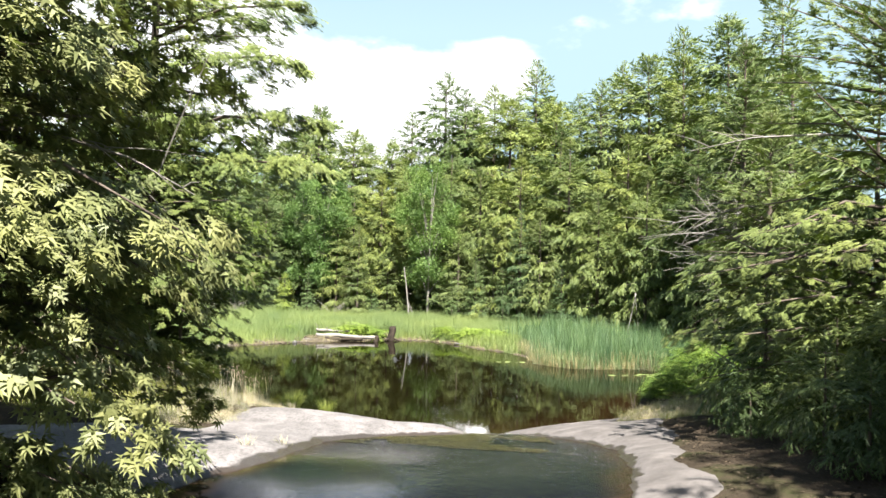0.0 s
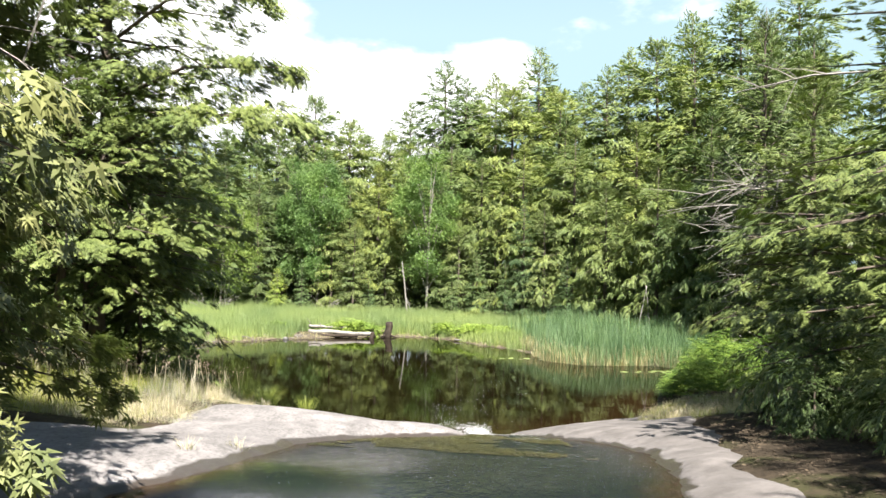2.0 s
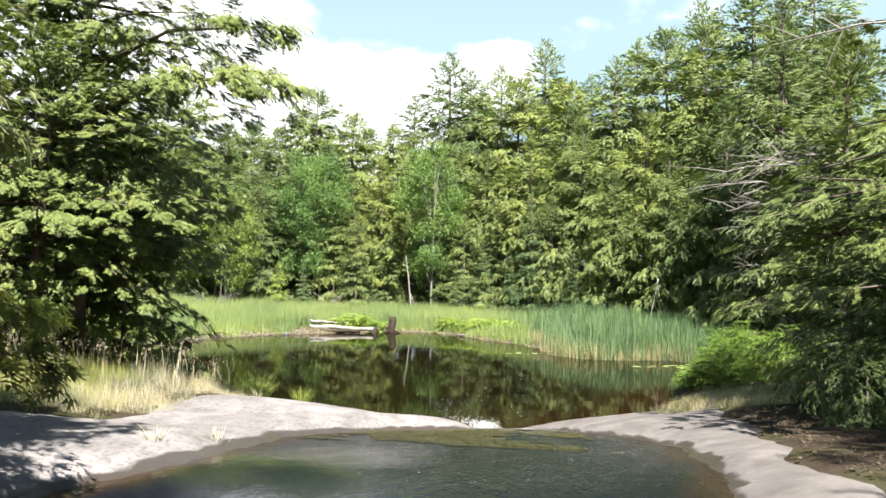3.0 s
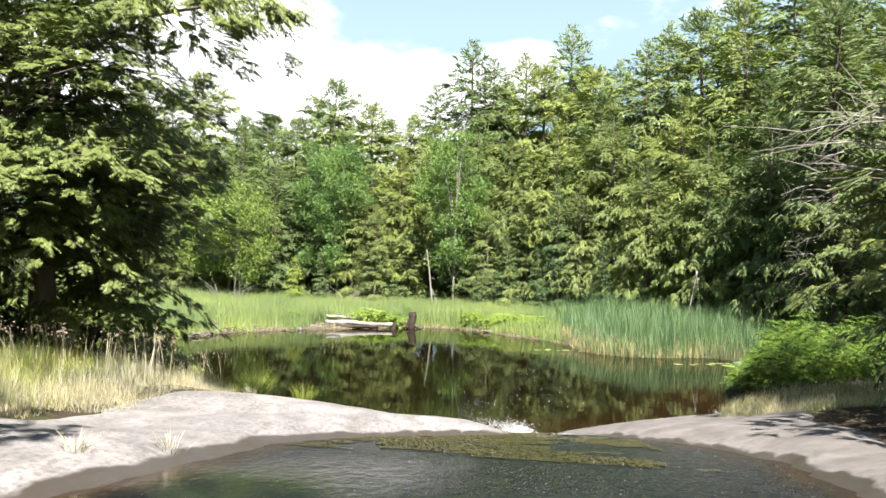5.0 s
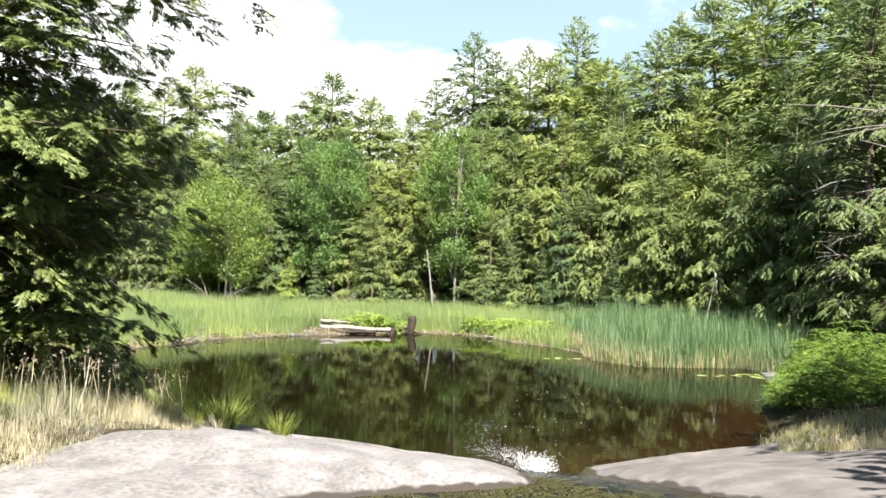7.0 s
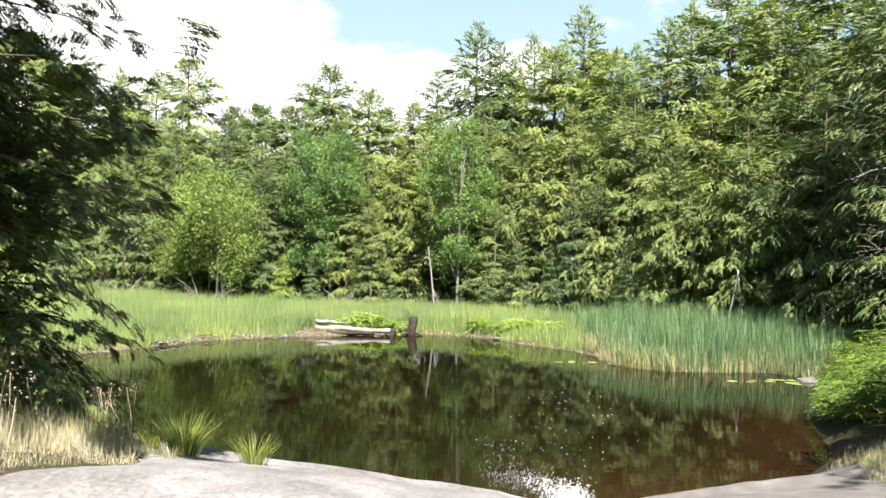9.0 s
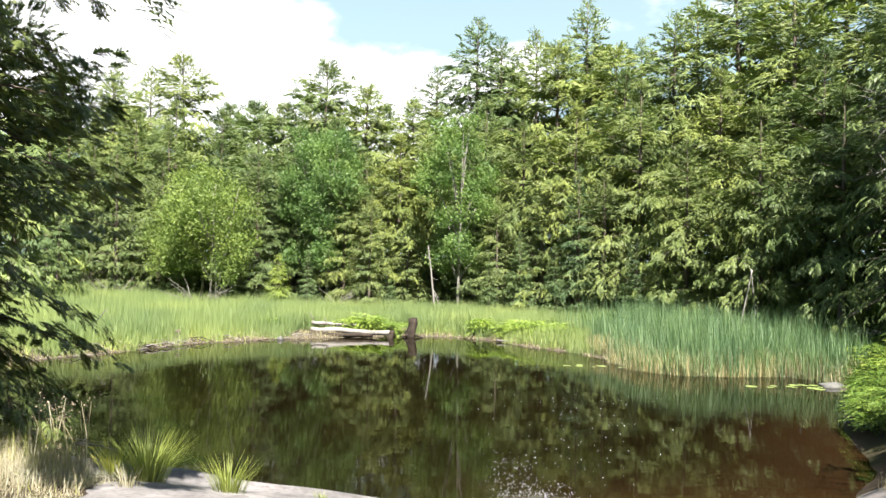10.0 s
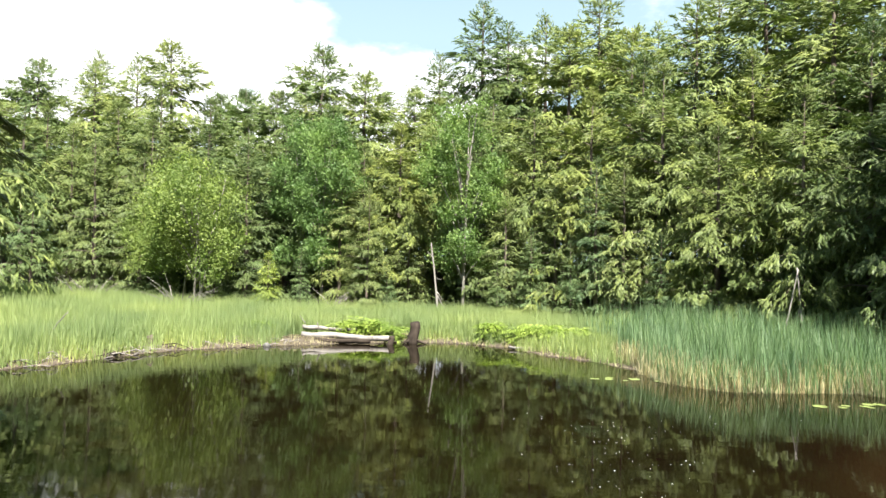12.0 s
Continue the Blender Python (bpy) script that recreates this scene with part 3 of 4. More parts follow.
v, f = grid(np.arange(-19, 13.1, 0.5), np.arange(17.5, 46.1, 0.5), lambda x, y: 0 * x)
s = from_pond(v[:, 0], v[:, 1])
keep = (s < 1.6)[f].any(axis=1)
near_rock = smooth01(1.0 + s / 3.2) * smooth01((30 - v[:, 1]) / 6) * smooth01((v[:, 0] + 2) / 4)
tagged(part("pond_water", mesh_of("pond_water", v, f[keep], POND, True, [("shallow", near_rock)])), "dark brown still pond reflecting the forest", "water", kind="structure")

v, f = grid(np.arange(-5, 4.61, 0.1), np.arange(-8, 19.91, 0.1), lambda x, y: table(FLOW, y))
slide = smooth01((v[:, 1] - 9.9 + 0.35 * v[:, 0] + 0.6 * wobble(v[:, 0], v[:, 1], 0.9)) / 1.8)
v[:, 2] += slide * (0.002 * wobble(v[:, 0] * 2.0, v[:, 1] * 0.8, 3.0) + 0.001 * wobble(v[:, 0], v[:, 1], 9.0))
d = off_stream(v[:, 0], v[:, 1])
keep = (d < 0.35)[f].any(axis=1)
tagged(part("stream_water", mesh_of("stream_water", v, f[keep], STREAM, True, [("shallow", smooth01(1 + d / 0.5)), ("slide", np.maximum(slide, smooth01((v[:, 0] + 0.9 + 0.4 * wobble(v[:, 0], v[:, 1], 1.2)) / 1.3)) * 0.9 + 0.04)])), "shallow dark stream sliding over rock into the pond", "water", kind="structure")

# ---- forest ----
def stand(ob, x, y, turn=0.0, scale=1.0, tall=None, sink=0.05):
    ob.matrix_world = Matrix.LocRotScale((x, y, float(land(x, y)) - sink), Euler((0, 0, radians(turn))), (scale, scale, tall or scale))
    return ob


def again(ob, x, y, turn=0.0, scale=1.0, tall=None, sink=0.05):
    ob2 = copy_thing(ob, Matrix.Identity(4))
    return stand(ob2, x, y, turn, scale, tall, sink)


FAR_HEMLOCK = "tall dark green hemlock at the forest edge"
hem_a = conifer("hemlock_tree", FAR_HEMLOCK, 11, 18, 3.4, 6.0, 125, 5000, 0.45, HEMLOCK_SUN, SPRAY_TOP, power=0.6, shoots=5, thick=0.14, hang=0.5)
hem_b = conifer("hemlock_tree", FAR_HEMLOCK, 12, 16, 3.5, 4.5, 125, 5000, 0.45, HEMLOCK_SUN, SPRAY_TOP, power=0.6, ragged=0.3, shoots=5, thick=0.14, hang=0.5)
hem_c = conifer("hemlock_tree", "broad hemlock with layered drooping boughs", 13, 12, 3.5, 0.3, 115, 4600, 0.43, HEMLOCK, SPRAY_FAR, power=0.72, ragged=0.32, shoots=5, thick=0.14, hang=0.5)
hem_d = conifer("hemlock_tree", "hemlock standing back in the wood", 19, 12, 3.4, 0.3, 60, 1100, 0.95, HEMLOCK, SPRAY_FAR, power=0.6)
ced_a = conifer("cedar_tree", "white cedar with yellowish green foliage", 14, 12, 2.4, 0.3, 110, 3300, 0.38, CEDAR, SPRAY_FAR, power=0.6, rise=0.5, droop=0.35)
spr_a = conifer("spruce_tree", "dark pointed spruce with dense tiers", 15, 10, 2.2, 0.2, 130, 2600, 0.32, SPRUCE, SPRAY_FAR, power=0.95, rise=0.12, droop=0.25, ragged=0.12)
fir_a = conifer("fir_sapling", "young bright green fir sapling", 16, 3.2, 0.95, 0.05, 70, 1100, 0.22, ALDER, SPRAY_FAR, power=0.9, rise=0.15, droop=0.2, ragged=0.1)
bir_a = broadleaf("birch_tree", "slender birch with fresh green leaves", 17, 12, 2.5, 1.4, 980, 6, 0.28, BIRCH, BIRCH_BARK, lobes=14)
ald_a = broadleaf("alder_tree", "light yellow-green multi-stemmed alder", 18, 8, 3.3, 1.3, 950, 6, 0.27, ALDER, BIRCH_BARK, lobes=13, stems=3)

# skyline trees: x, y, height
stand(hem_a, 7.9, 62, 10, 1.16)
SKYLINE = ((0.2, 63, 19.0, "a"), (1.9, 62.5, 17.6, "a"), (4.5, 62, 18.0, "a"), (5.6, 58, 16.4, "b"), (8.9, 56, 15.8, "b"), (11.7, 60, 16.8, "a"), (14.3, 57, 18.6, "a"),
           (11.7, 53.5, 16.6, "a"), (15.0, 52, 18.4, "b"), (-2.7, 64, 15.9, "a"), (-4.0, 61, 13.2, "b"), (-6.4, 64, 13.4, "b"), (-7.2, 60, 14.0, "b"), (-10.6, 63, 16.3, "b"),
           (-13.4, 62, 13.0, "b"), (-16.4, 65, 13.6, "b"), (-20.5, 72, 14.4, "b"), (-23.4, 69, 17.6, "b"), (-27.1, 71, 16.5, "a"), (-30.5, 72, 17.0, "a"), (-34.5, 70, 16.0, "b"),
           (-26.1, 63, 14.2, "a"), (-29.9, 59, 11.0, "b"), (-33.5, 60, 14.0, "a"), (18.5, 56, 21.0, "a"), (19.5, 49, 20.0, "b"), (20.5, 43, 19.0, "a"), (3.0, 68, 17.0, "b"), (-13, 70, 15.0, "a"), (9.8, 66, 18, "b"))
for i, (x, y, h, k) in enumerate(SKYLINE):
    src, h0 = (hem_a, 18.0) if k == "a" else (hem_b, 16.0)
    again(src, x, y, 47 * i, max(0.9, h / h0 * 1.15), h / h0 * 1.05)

# forest edge: lower trees before the tall ones
stand(hem_b, -8.6, 57.0, 30, 0.75)
stand(hem_c, 11.6, 40.6, 0, 0.8)
for i, (x, y, h) in enumerate(((13.2, 37.2, 9.6), (15.2, 42.5, 12.5), (16.8, 38.5, 15.5), (15.6, 46, 17.5), (9.6, 43.5, 8.6), (12.0, 46.5, 12.5), (8.6, 48.5, 12.5), (5.6, 50.0, 11.5), (14.6, 33.6, 8.5),
                           (16.9, 34.5, 14.5), (3.0, 52.5, 11), (-4.4, 54.5, 10.5), (0.8, 56, 13), (-15.5, 55, 10), (-19.5, 57, 11), (-6.4, 55.5, 9.5), (19.5, 40, 15), (18.5, 44, 16),
                           (-20.5, 60, 13), (-24.5, 57, 10), (-28, 60.5, 12), (-17, 60, 12.5), (-14, 58, 11), (-11.4, 56.5, 11), (-2.4, 57, 12.5), (8.8, 52.5, 14), (17.5, 30.5, 11), (-23, 60, 12))):
    again(hem_c, x, y, 61 * i, h / 12 * 1.08, h / 12)
stand(ced_a, -5.6, 51.0, 0, 0.55)
for i, (x, y, h) in enumerate(((-7.4, 53.2, 8.5), (1.4, 50.6, 6.5), (3.8, 49.6, 6.8), (-12.8, 54, 9), (-18.5, 53.5, 8), (6.6, 47.2, 7.6), (-21.5, 54, 9), (0.2, 53, 9.5), (-3.6, 52.8, 5.2), (10.6, 45.0, 6.5), (13.0, 43.6, 8.0))):
    again(ced_a, x, y, 83 * i, h / 12 * 1.15, h / 12)
stand(spr_a, 5.4, 47.4, 0, 0.78)
for i, (x, y, h) in enumerate(((-26.3, 55, 11.0), (2.6, 48.8, 4.6), (4.3, 47.6, 4.0), (7.6, 44.6, 4.2), (-16.6, 51.8, 4.2), (-9.2, 51.6, 3.4), (-4.6, 51.2, 3.0), (1.0, 49.4, 3.2), (-28.5, 53, 9), (-30.5, 51, 8), (-24.4, 53, 6), (9.0, 43.2, 3.4), (-13.6, 51.2, 3.6))):
    again(spr_a, x, y, 71 * i, h / 10 * 1.1, h / 10)
stand(fir_a, -10.6, 50.4, 0, 0.95)
stand(bir_a, -0.7, 51.2, 0, 1.0)
again(bir_a, -8.4, 53.2, 130, 0.95)
again(bir_a, -10.0, 55, 220, 0.9, 0.98)
stand(ald_a, -14.3, 50.2, 0, 1.0)
again(ald_a, -17.0, 52.4, 100, 0.8)

# behind and beside the start of the walk
stand(hem_d, 16.0, 26.5, 0, 1.0)
for i in range(22):
    again(hem_d, -38 + 2.9 * i + 0.8 * math.sin(i * 5), 74 + 3 * math.cos(i * 3) - max(0, i - 15) * 3.2, 37 * i, 1.15 + 0.15 * math.sin(i))
for i, (x, y, h) in enumerate(((-9, -6, 13), (8.5, -5, 14), (-13, 2, 14), (12.5, 2, 13), (-3, -14, 15), (5, -15, 15), (-16, 12, 14), (15.5, 14, 13), (-20, 22, 13), (-21, 30, 13), (-24, 38, 12), (-22, 45, 10), (17, 22, 12), (13.5, 8, 12))):
    again(hem_d, x, y, 53 * i, h / 12)

# ---- trees along the stream ----
stand(conifer("cedar_tree", "white cedar overhanging the stream, sunlit yellow-green sprays", 21, 8.4, 2.25, 0.25, 200, 44000, 0.125, NEAR_CEDAR, FAN, power=0.12, rise=0.35, droop=0.45, limb_sides=4, shoots=9, dead=12, hang=0.7, thick=0.13, outward=1.6, trunk_r=0.1, skirt=0.8, loose=0.5), -4.3, 6.3)
stand(conifer("hemlock_tree", "tall hemlock with long boughs reaching over the stream", 22, 15.5, 2.8, 1.9, 150, 25000, 0.215, HEMLOCK_NEAR_LIT, SPRAY_NEAR, power=0.5, boughs=((4.9, -38, 5.5), (5.9, -33, 5.0), (7.1, -41, 4.8), (8.4, -30, 4.6)), trunk_r=0.17, droop=0.3, limb_sides=4, ragged=0.4, shoots=10, thick=0.09), -6.9, 17.3)
stand(conifer("hemlock_tree", "hemlock with sunlit layered boughs over the grass", 23, 5.6, 3.9, 1.7, 75, 19000, 0.155, HEMLOCK_NEAR_LIT, SPRAY_NEAR, power=0.35, trunk_r=0.12, limb_sides=4, ragged=0.25, lean=(0.5, -0.2), shoots=10, thick=0.06, hang=0.15, outward=0.4, skirt=0.3, boughs=((2.7, -45, 4.3), (2.5, -62, 4.1), (2.9, -25, 4.1), (3.0, -80, 3.8))), -7.35, 16.4, 0)
stand(conifer("hemlock_tree", "slender hemlock leaning over the pond's edge", 27, 5.4, 2.5, 0.9, 75, 12000, 0.165, HEMLOCK_NEAR_LIT, SPRAY_NEAR, power=0.42, trunk_r=0.1, limb_sides=4, ragged=0.25, lean=(0.9, 0.3), shoots=9, thick=0.09), -7.4, 19.3, 0)
stand(conifer("hemlock_tree", "low bushy hemlock on the pond's bank", 28, 3.6, 1.6, 0.15, 70, 5500, 0.19, HEMLOCK_SHADED, SPRAY_NEAR, power=0.4, trunk_r=0.07, limb_sides=4, ragged=0.25, shoots=8), -6.3, 17.9)
stand(conifer("hemlock_tree", "thin-stemmed hemlock standing close to a taller one", 29, 9.0, 1.9, 2.4, 60, 4500, 0.2, HEMLOCK_SHADED, SPRAY_NEAR, power=0.5, trunk_r=0.1, limb_sides=4, ragged=0.3, shoots=8, lean=(-0.3, 0.5)), -7.25, 17.5)
again(hem_b, -12.6, 20.6, 150, 0.8, 0.75)
again(hem_b, -11.2, 16.5, 80, 0.8)
stand(conifer("hemlock_tree", "hemlock with bright drooping sprays above a shaded bank", 24, 8.0, 3.3, 0.6, 110, 18000, 0.165, HEMLOCK_NEAR_LIT, SPRAY_NEAR, power=0.5, boughs=((1.3, 178, 3.3), (1.9, 195, 3.2), (2.6, 170, 3.3)), trunk_r=0.17, limb_sides=4, ragged=0.35, shoots=10, dead=3, thick=0.1, droop=0.28, hang=0.15, outward=0.6), 7.8, 12.2)
stand(conifer("hemlock_tree", "hemlock with a fan of bare grey dead branches", 30, 7.2, 2.5, 0.4, 90, 12000, 0.17, HEMLOCK_NEAR_LIT, SPRAY_NEAR, power=0.7, trunk_r=0.15, limb_sides=4, ragged=0.35, shoots=9, dead=9, thick=0.1, droop=0.3, hang=0.18, outward=0.6, dead_turn=(2.6, 4.3), dead_z=(3.4, 4.9)), 8.0, 17.4)
stand(conifer("cedar_tree", "tall narrow olive cedar with bare grey dead twigs", 25, 15.0, 2.5, 1.0, 140, 5200, 0.33, CEDAR, SPRAY_FAR, power=0.5, rise=0.5, limb_sides=4, shoots=8, dead=34), 13.6, 32.6)
# six hemlocks out of view, added to shade the soil right of the stream
again(hem_c, 9.6, 6.0, 100, 0.75, 0.62)
again(hem_c, 8.9, 9.3, 230, 0.66, 0.56)
again(hem_c, 7.2, 3.2, 140, 1.05, 1.0)
again(hem_c, 8.8, 5.9, 60, 0.85, 0.72)
again(hem_c, 8.6, 8.6, 20, 0.7, 0.5)
again(hem_c, 9.0, -1.0, 10, 1.3)
again(hem_b, 14.0, 9.0, 10, 1.0, 0.9)
again(hem_c, 14.2, 14.0, 200, 0.85)
again(ced_a, 15.0, 20.0, 60, 0.85)
# saplings in the shade of both banks, many added to darken the ground
sap = stand(conifer("hemlock_sapling", "low hemlock sapling in the shade of taller trees", 26, 2.6, 1.3, 0.1, 45, 1300, 0.24, HEMLOCK_SHADED, SPRAY_FAR, power=0.5, shoots=6), 6.6, 14.6)
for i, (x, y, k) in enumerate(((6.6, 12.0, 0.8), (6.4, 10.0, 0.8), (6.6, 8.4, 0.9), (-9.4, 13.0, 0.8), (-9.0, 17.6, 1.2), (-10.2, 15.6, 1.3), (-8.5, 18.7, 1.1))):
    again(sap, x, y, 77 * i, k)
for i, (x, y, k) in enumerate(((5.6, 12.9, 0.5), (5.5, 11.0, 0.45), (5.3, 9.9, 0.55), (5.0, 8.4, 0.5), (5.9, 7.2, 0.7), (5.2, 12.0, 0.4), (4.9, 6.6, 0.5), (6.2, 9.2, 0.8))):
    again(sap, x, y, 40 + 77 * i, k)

# ---- grasses, reeds and ferns ----
def blade_template(bend=0.35, width=0.5):
    v = [(-0.5, 0, 0), (0.5, 0, 0), (-0.42, 0.1 * bend, 0.5), (0.42, 0.1 * bend, 0.5), (0, bend, 1.0)]
    return np.array([(a * width, b, c) for a, b, c in v]), np.array([(0, 1, 3), (0, 3, 2), (2, 3, 4)])


BLADE = blade_template()
REED = (np.array([(-0.5, 0, 0), (0.5, 0, 0), (0, 0.25, 1.0)]), np.array([(0, 1, 2)]))


def blades(name, label, category, x, y, height, width, material, seed, lean=0.25, sink=0.03, z=None, shape=None, vary=(0.6, 1.15), bend=(0.3, 1.3)):
    """A stand of grass: one bent blade at every x, y."""
    rng = np.random.default_rng(seed)
    n = len(x)
    z = (land(x, y) if z is None else z) - sink
    a = rng.uniform(0, 2 * np.pi, n)
    acr = np.column_stack([np.cos(a), np.sin(a), np.zeros(n)])
    upv = np.column_stack([rng.normal(0, lean, n), rng.normal(0, lean, n), np.ones(n)])
    h = height * rng.uniform(*vary, n)
    size = np.column_stack([np.broadcast_to(width, n) * rng.uniform(0.7, 1.3, n), h * rng.uniform(*bend, n), h])
    V, F = scatter(*(shape or BLADE), np.column_stack([x, y, z]), acr, upv, size)
    return tagged(part(name, mesh_of(name, V, F, material)), label, category, kind="stuff")


def inside_random(seed, n, x0, x1, y0, y1, rule):
    rng = np.random.default_rng(seed)
    x, y = rng.uniform(x0, x1, n), rng.uniform(y0, y1, n)
    k = rule(x, y)
    return x[k], y[k]


def in_cattails(x, y):
    s = from_pond(x, y)
    return (s > -0.3) & (s < 5.5) & (x > 4.2 + 0.5 * wobble(x, y, 1.0)) & (x < 11.4 + 0.5 * wobble(x, y, 0.8)) & (y > 31.5) & (y < 42)


def in_marsh(x, y):
    s = from_pond(x, y)
    return (s > 0.1 + 0.25 * wobble(x, y, 2)) & (y > 33) & (y < 51.5 + 0.6 * wobble(x, y, 0.6)) & ~(in_cattails(x, y)) & (x + 0.45 * (y - 40) < 14.5)


FERN_SPOTS = ((-5.1, 42.9, 0.5), (-4.3, 42.7, 0.55), (-3.5, 42.4, 0.4), (0.5, 42.3, 0.6), (1.9, 41.2, 0.65), (2.7, 40.7, 0.75), (3.5, 40.1, 0.7), (-8.6, 41.8, 0.4))
x, y = inside_random(31, 300000, -34, 14, 33, 52, lambda x, y: in_marsh(x, y) & ~((x > -7.4) & (x < -2.6) & (from_pond(x, y) < 1.55)) & np.all([np.hypot(x - a, y - b) > r for a, b, r in FERN_SPOTS], axis=0))
blades("marsh_grass", "pale green marsh grass on the far shore", "grass", x, y, 0.85 * (0.6 + 0.4 * smooth01(from_pond(x, y) / 1.3)), 0.026, MARSH, 32, 0.2, shape=REED, vary=(0.6, 1.15))
x, y = inside_random(33, 30000, 2, 13, 31, 42, in_cattails)
k = np.random.default_rng(5).random(len(x)) < 0.25 + 0.75 * smooth01((x - 4.2) / 2.0)
x, y = x[k], y[k]
blades("cattail_reeds", "blue-green cattails standing at the water's edge", "reeds", x, y, (1.0 + 0.35 * smooth01((from_pond(x, y) - 0.3) / 2.5)) * (1 + 0.14 * wobble(x, y, 1.1)), 0.036, CATTAIL, 34, 0.13, vary=(0.5, 1.35), bend=(0.1, 0.9))
x, y = inside_random(35, 60000, 2, 13, 31, 40, lambda x, y: in_cattails(x, y) & (from_pond(x, y) < 1.1))
blades("dead_reeds", "bleached dead reed stalks at the waterline", "reeds", x, y, 0.58, 0.026, DEAD_STALK, 36, 0.4)

x, y = inside_random(43, 60000, -16, 5, 30, 44, lambda x, y: (from_pond(x, y) > -0.12) & (from_pond(x, y) < 0.75 + 0.3 * wobble(x, y, 1.8)) & (y > 31))
blades("bank_litter", "dead stalks and debris matted on the muddy bank", "debris", x, y, 0.2, 0.022, DEAD_STALK, 44, 2.2, sink=0.0)
x, y = inside_random(45, 30000, -16, 5, 30, 44, lambda x, y: (from_pond(x, y) > 0.02) & (from_pond(x, y) < 1.0) & (y > 31) & ((x < -7.4) | (x > -2.2)) & (wobble(x, y, 1.5) > -0.3))
blades("bank_sedge", "short green sedge along the pond's margin", "grass", x, y, 0.55, 0.022, MARSH, 46, 0.35, shape=REED)


def left_grass(x, y):
    edge = table(((12, -4.1), (13.3, -3.75), (15, -3.65), (16.3, -3.35), (17.6, -3.65), (19, -5.2)), y) + 0.2 * wobble(x, y, 2.5)
    return (x < edge) & (x > edge - 4.5)


def grass_rise(x, y):
    edge = table(((12, -4.1), (13.3, -3.75), (15, -3.65), (16.3, -3.35), (17.6, -3.65), (19, -5.2)), y)
    return 0.3 + 0.7 * smooth01((edge - x + 0.25 * wobble(x, y, 3.1)) / 0.9)


x, y = inside_random(37, 95000, -9, -3.3, 12, 18.9, left_grass)
dry = np.random.default_rng(1).random(len(x)) < smooth01((x + 5.6 + 0.4 * wobble(x, y, 1.3)) / 1.3) * 0.6 + 0.36
blades("dry_grass", "dry straw-coloured grass on the rock's edge", "grass", x[dry], y[dry], 0.33 * (1 + 0.4 * wobble(x[dry], y[dry], 2.4)) * grass_rise(x[dry], y[dry]), 0.007, STRAW, 38, 1.3, vary=(0.2, 1.2), bend=(0.4, 2.8))
blades("green_grass", "yellow-green sedge on the bank", "grass", x[~dry], y[~dry], 0.36 * (1 + 0.3 * wobble(x[~dry], y[~dry], 2.2)) * grass_rise(x[~dry], y[~dry]), 0.009, SEDGE, 39, 0.9, vary=(0.3, 1.15), bend=(0.4, 2.6))
x, y = inside_random(40, 16000, 4.2, 8.5, 15.8, 20.6, lambda x, y: (x > table(((15.8, 5.2), (17, 4.9), (18.5, 4.9), (20.6, 5.4)), y) + 0.3 * wobble(x, y, 2)))
k = wobble(x, y, 1.7) > 0.1
blades("green_grass", "short yellow-green grass among dry blades", "grass", x[k], y[k] + 0.05, 0.15, 0.01, SEDGE, 42, 0.7, vary=(0.3, 1.5), bend=(0.4, 2.4))
blades("dry_grass", "short tawny grass beside the granite", "grass", x, y, 0.17, 0.01, STRAW, 41, 0.7, vary=(0.2, 1.7), bend=(0.4, 2.6))


def tuft(x, y, h, r, n, seed, material, label):
    rng = np.random.default_rng(seed)
    a, q = rng.uniform(0, 2 * np.pi, n), rng.random(n) ** 0.6
    px, py = x + 0.3 * r * q * np.cos(a), y + 0.3 * r * q * np.sin(a)
    V, F = scatter(*BLADE, np.column_stack([px, py, land(px, py) - 0.03]), np.column_stack([-np.sin(a), np.cos(a), 0 * a]),
                   np.column_stack([0.5 * q * np.cos(a), 0.5 * q * np.sin(a), np.ones(n)]), np.column_stack([np.full(n, 0.014), -h * rng.uniform(0.3, 1.0, n), h * rng.uniform(0.55, 1.05, n)]))
    return tagged(part("grass_tuft", mesh_of("grass_tuft", V, F, material)), label, "grass")


tuft(-3.5, 17.75, 0.66, 0.5, 300, 51, SEDGE, "tall arching yellow-green sedge tuft on bare rock")
tuft(-3.95, 17.95, 0.42, 0.3, 110, 52, SEDGE, "small sedge tuft on bare rock")
tuft(-2.62, 17.5, 0.42, 0.45, 170, 53, SEDGE, "low green grass tuft at the rock's edge")


def fern_patch(name, label, spots, seed, height, material=FERN, mound=0.0, fronds=7):
    """Arching fern fronds in rosettes, the taller ones standing over the lower."""
    rng = np.random.default_rng(seed)
    V0, F0 = spray_template(5, 0.24, 0.07, 0.5, 0.3)
    n = len(spots) * fronds * 2
    x, y, k = (np.repeat(np.array(spots)[:, c], fronds * 2) for c in range(3))
    lift = np.repeat(rng.random(len(spots)), fronds * 2) * mound * smooth01(0.25 + from_pond(x, y) / 1.6) * (0.68 + 0.4 * wobble(x, y, 1.2))
    a = np.tile(np.repeat(np.arange(fronds), 2) * 2 * np.pi / fronds, len(spots)) + rng.normal(0, 0.3, n)
    h = height * k * rng.uniform(0.7, 1.1, n)
    P = np.column_stack([x, y, land(x, y) + lift + h * np.tile([0.15, 0.5], n // 2)])
    A = np.column_stack([np.cos(a), np.sin(a), rng.uniform(0.0, 0.7, n)])
    V, F = scatter(V0, F0, P, A, np.array([0, 0, 1.0]) + rng.normal(0, 0.25, (n, 3)), h * rng.uniform(0.6, 0.95, n))
    return tagged(part(name, mesh_of(name, V, F, material)), label, "fern", kind="stuff")


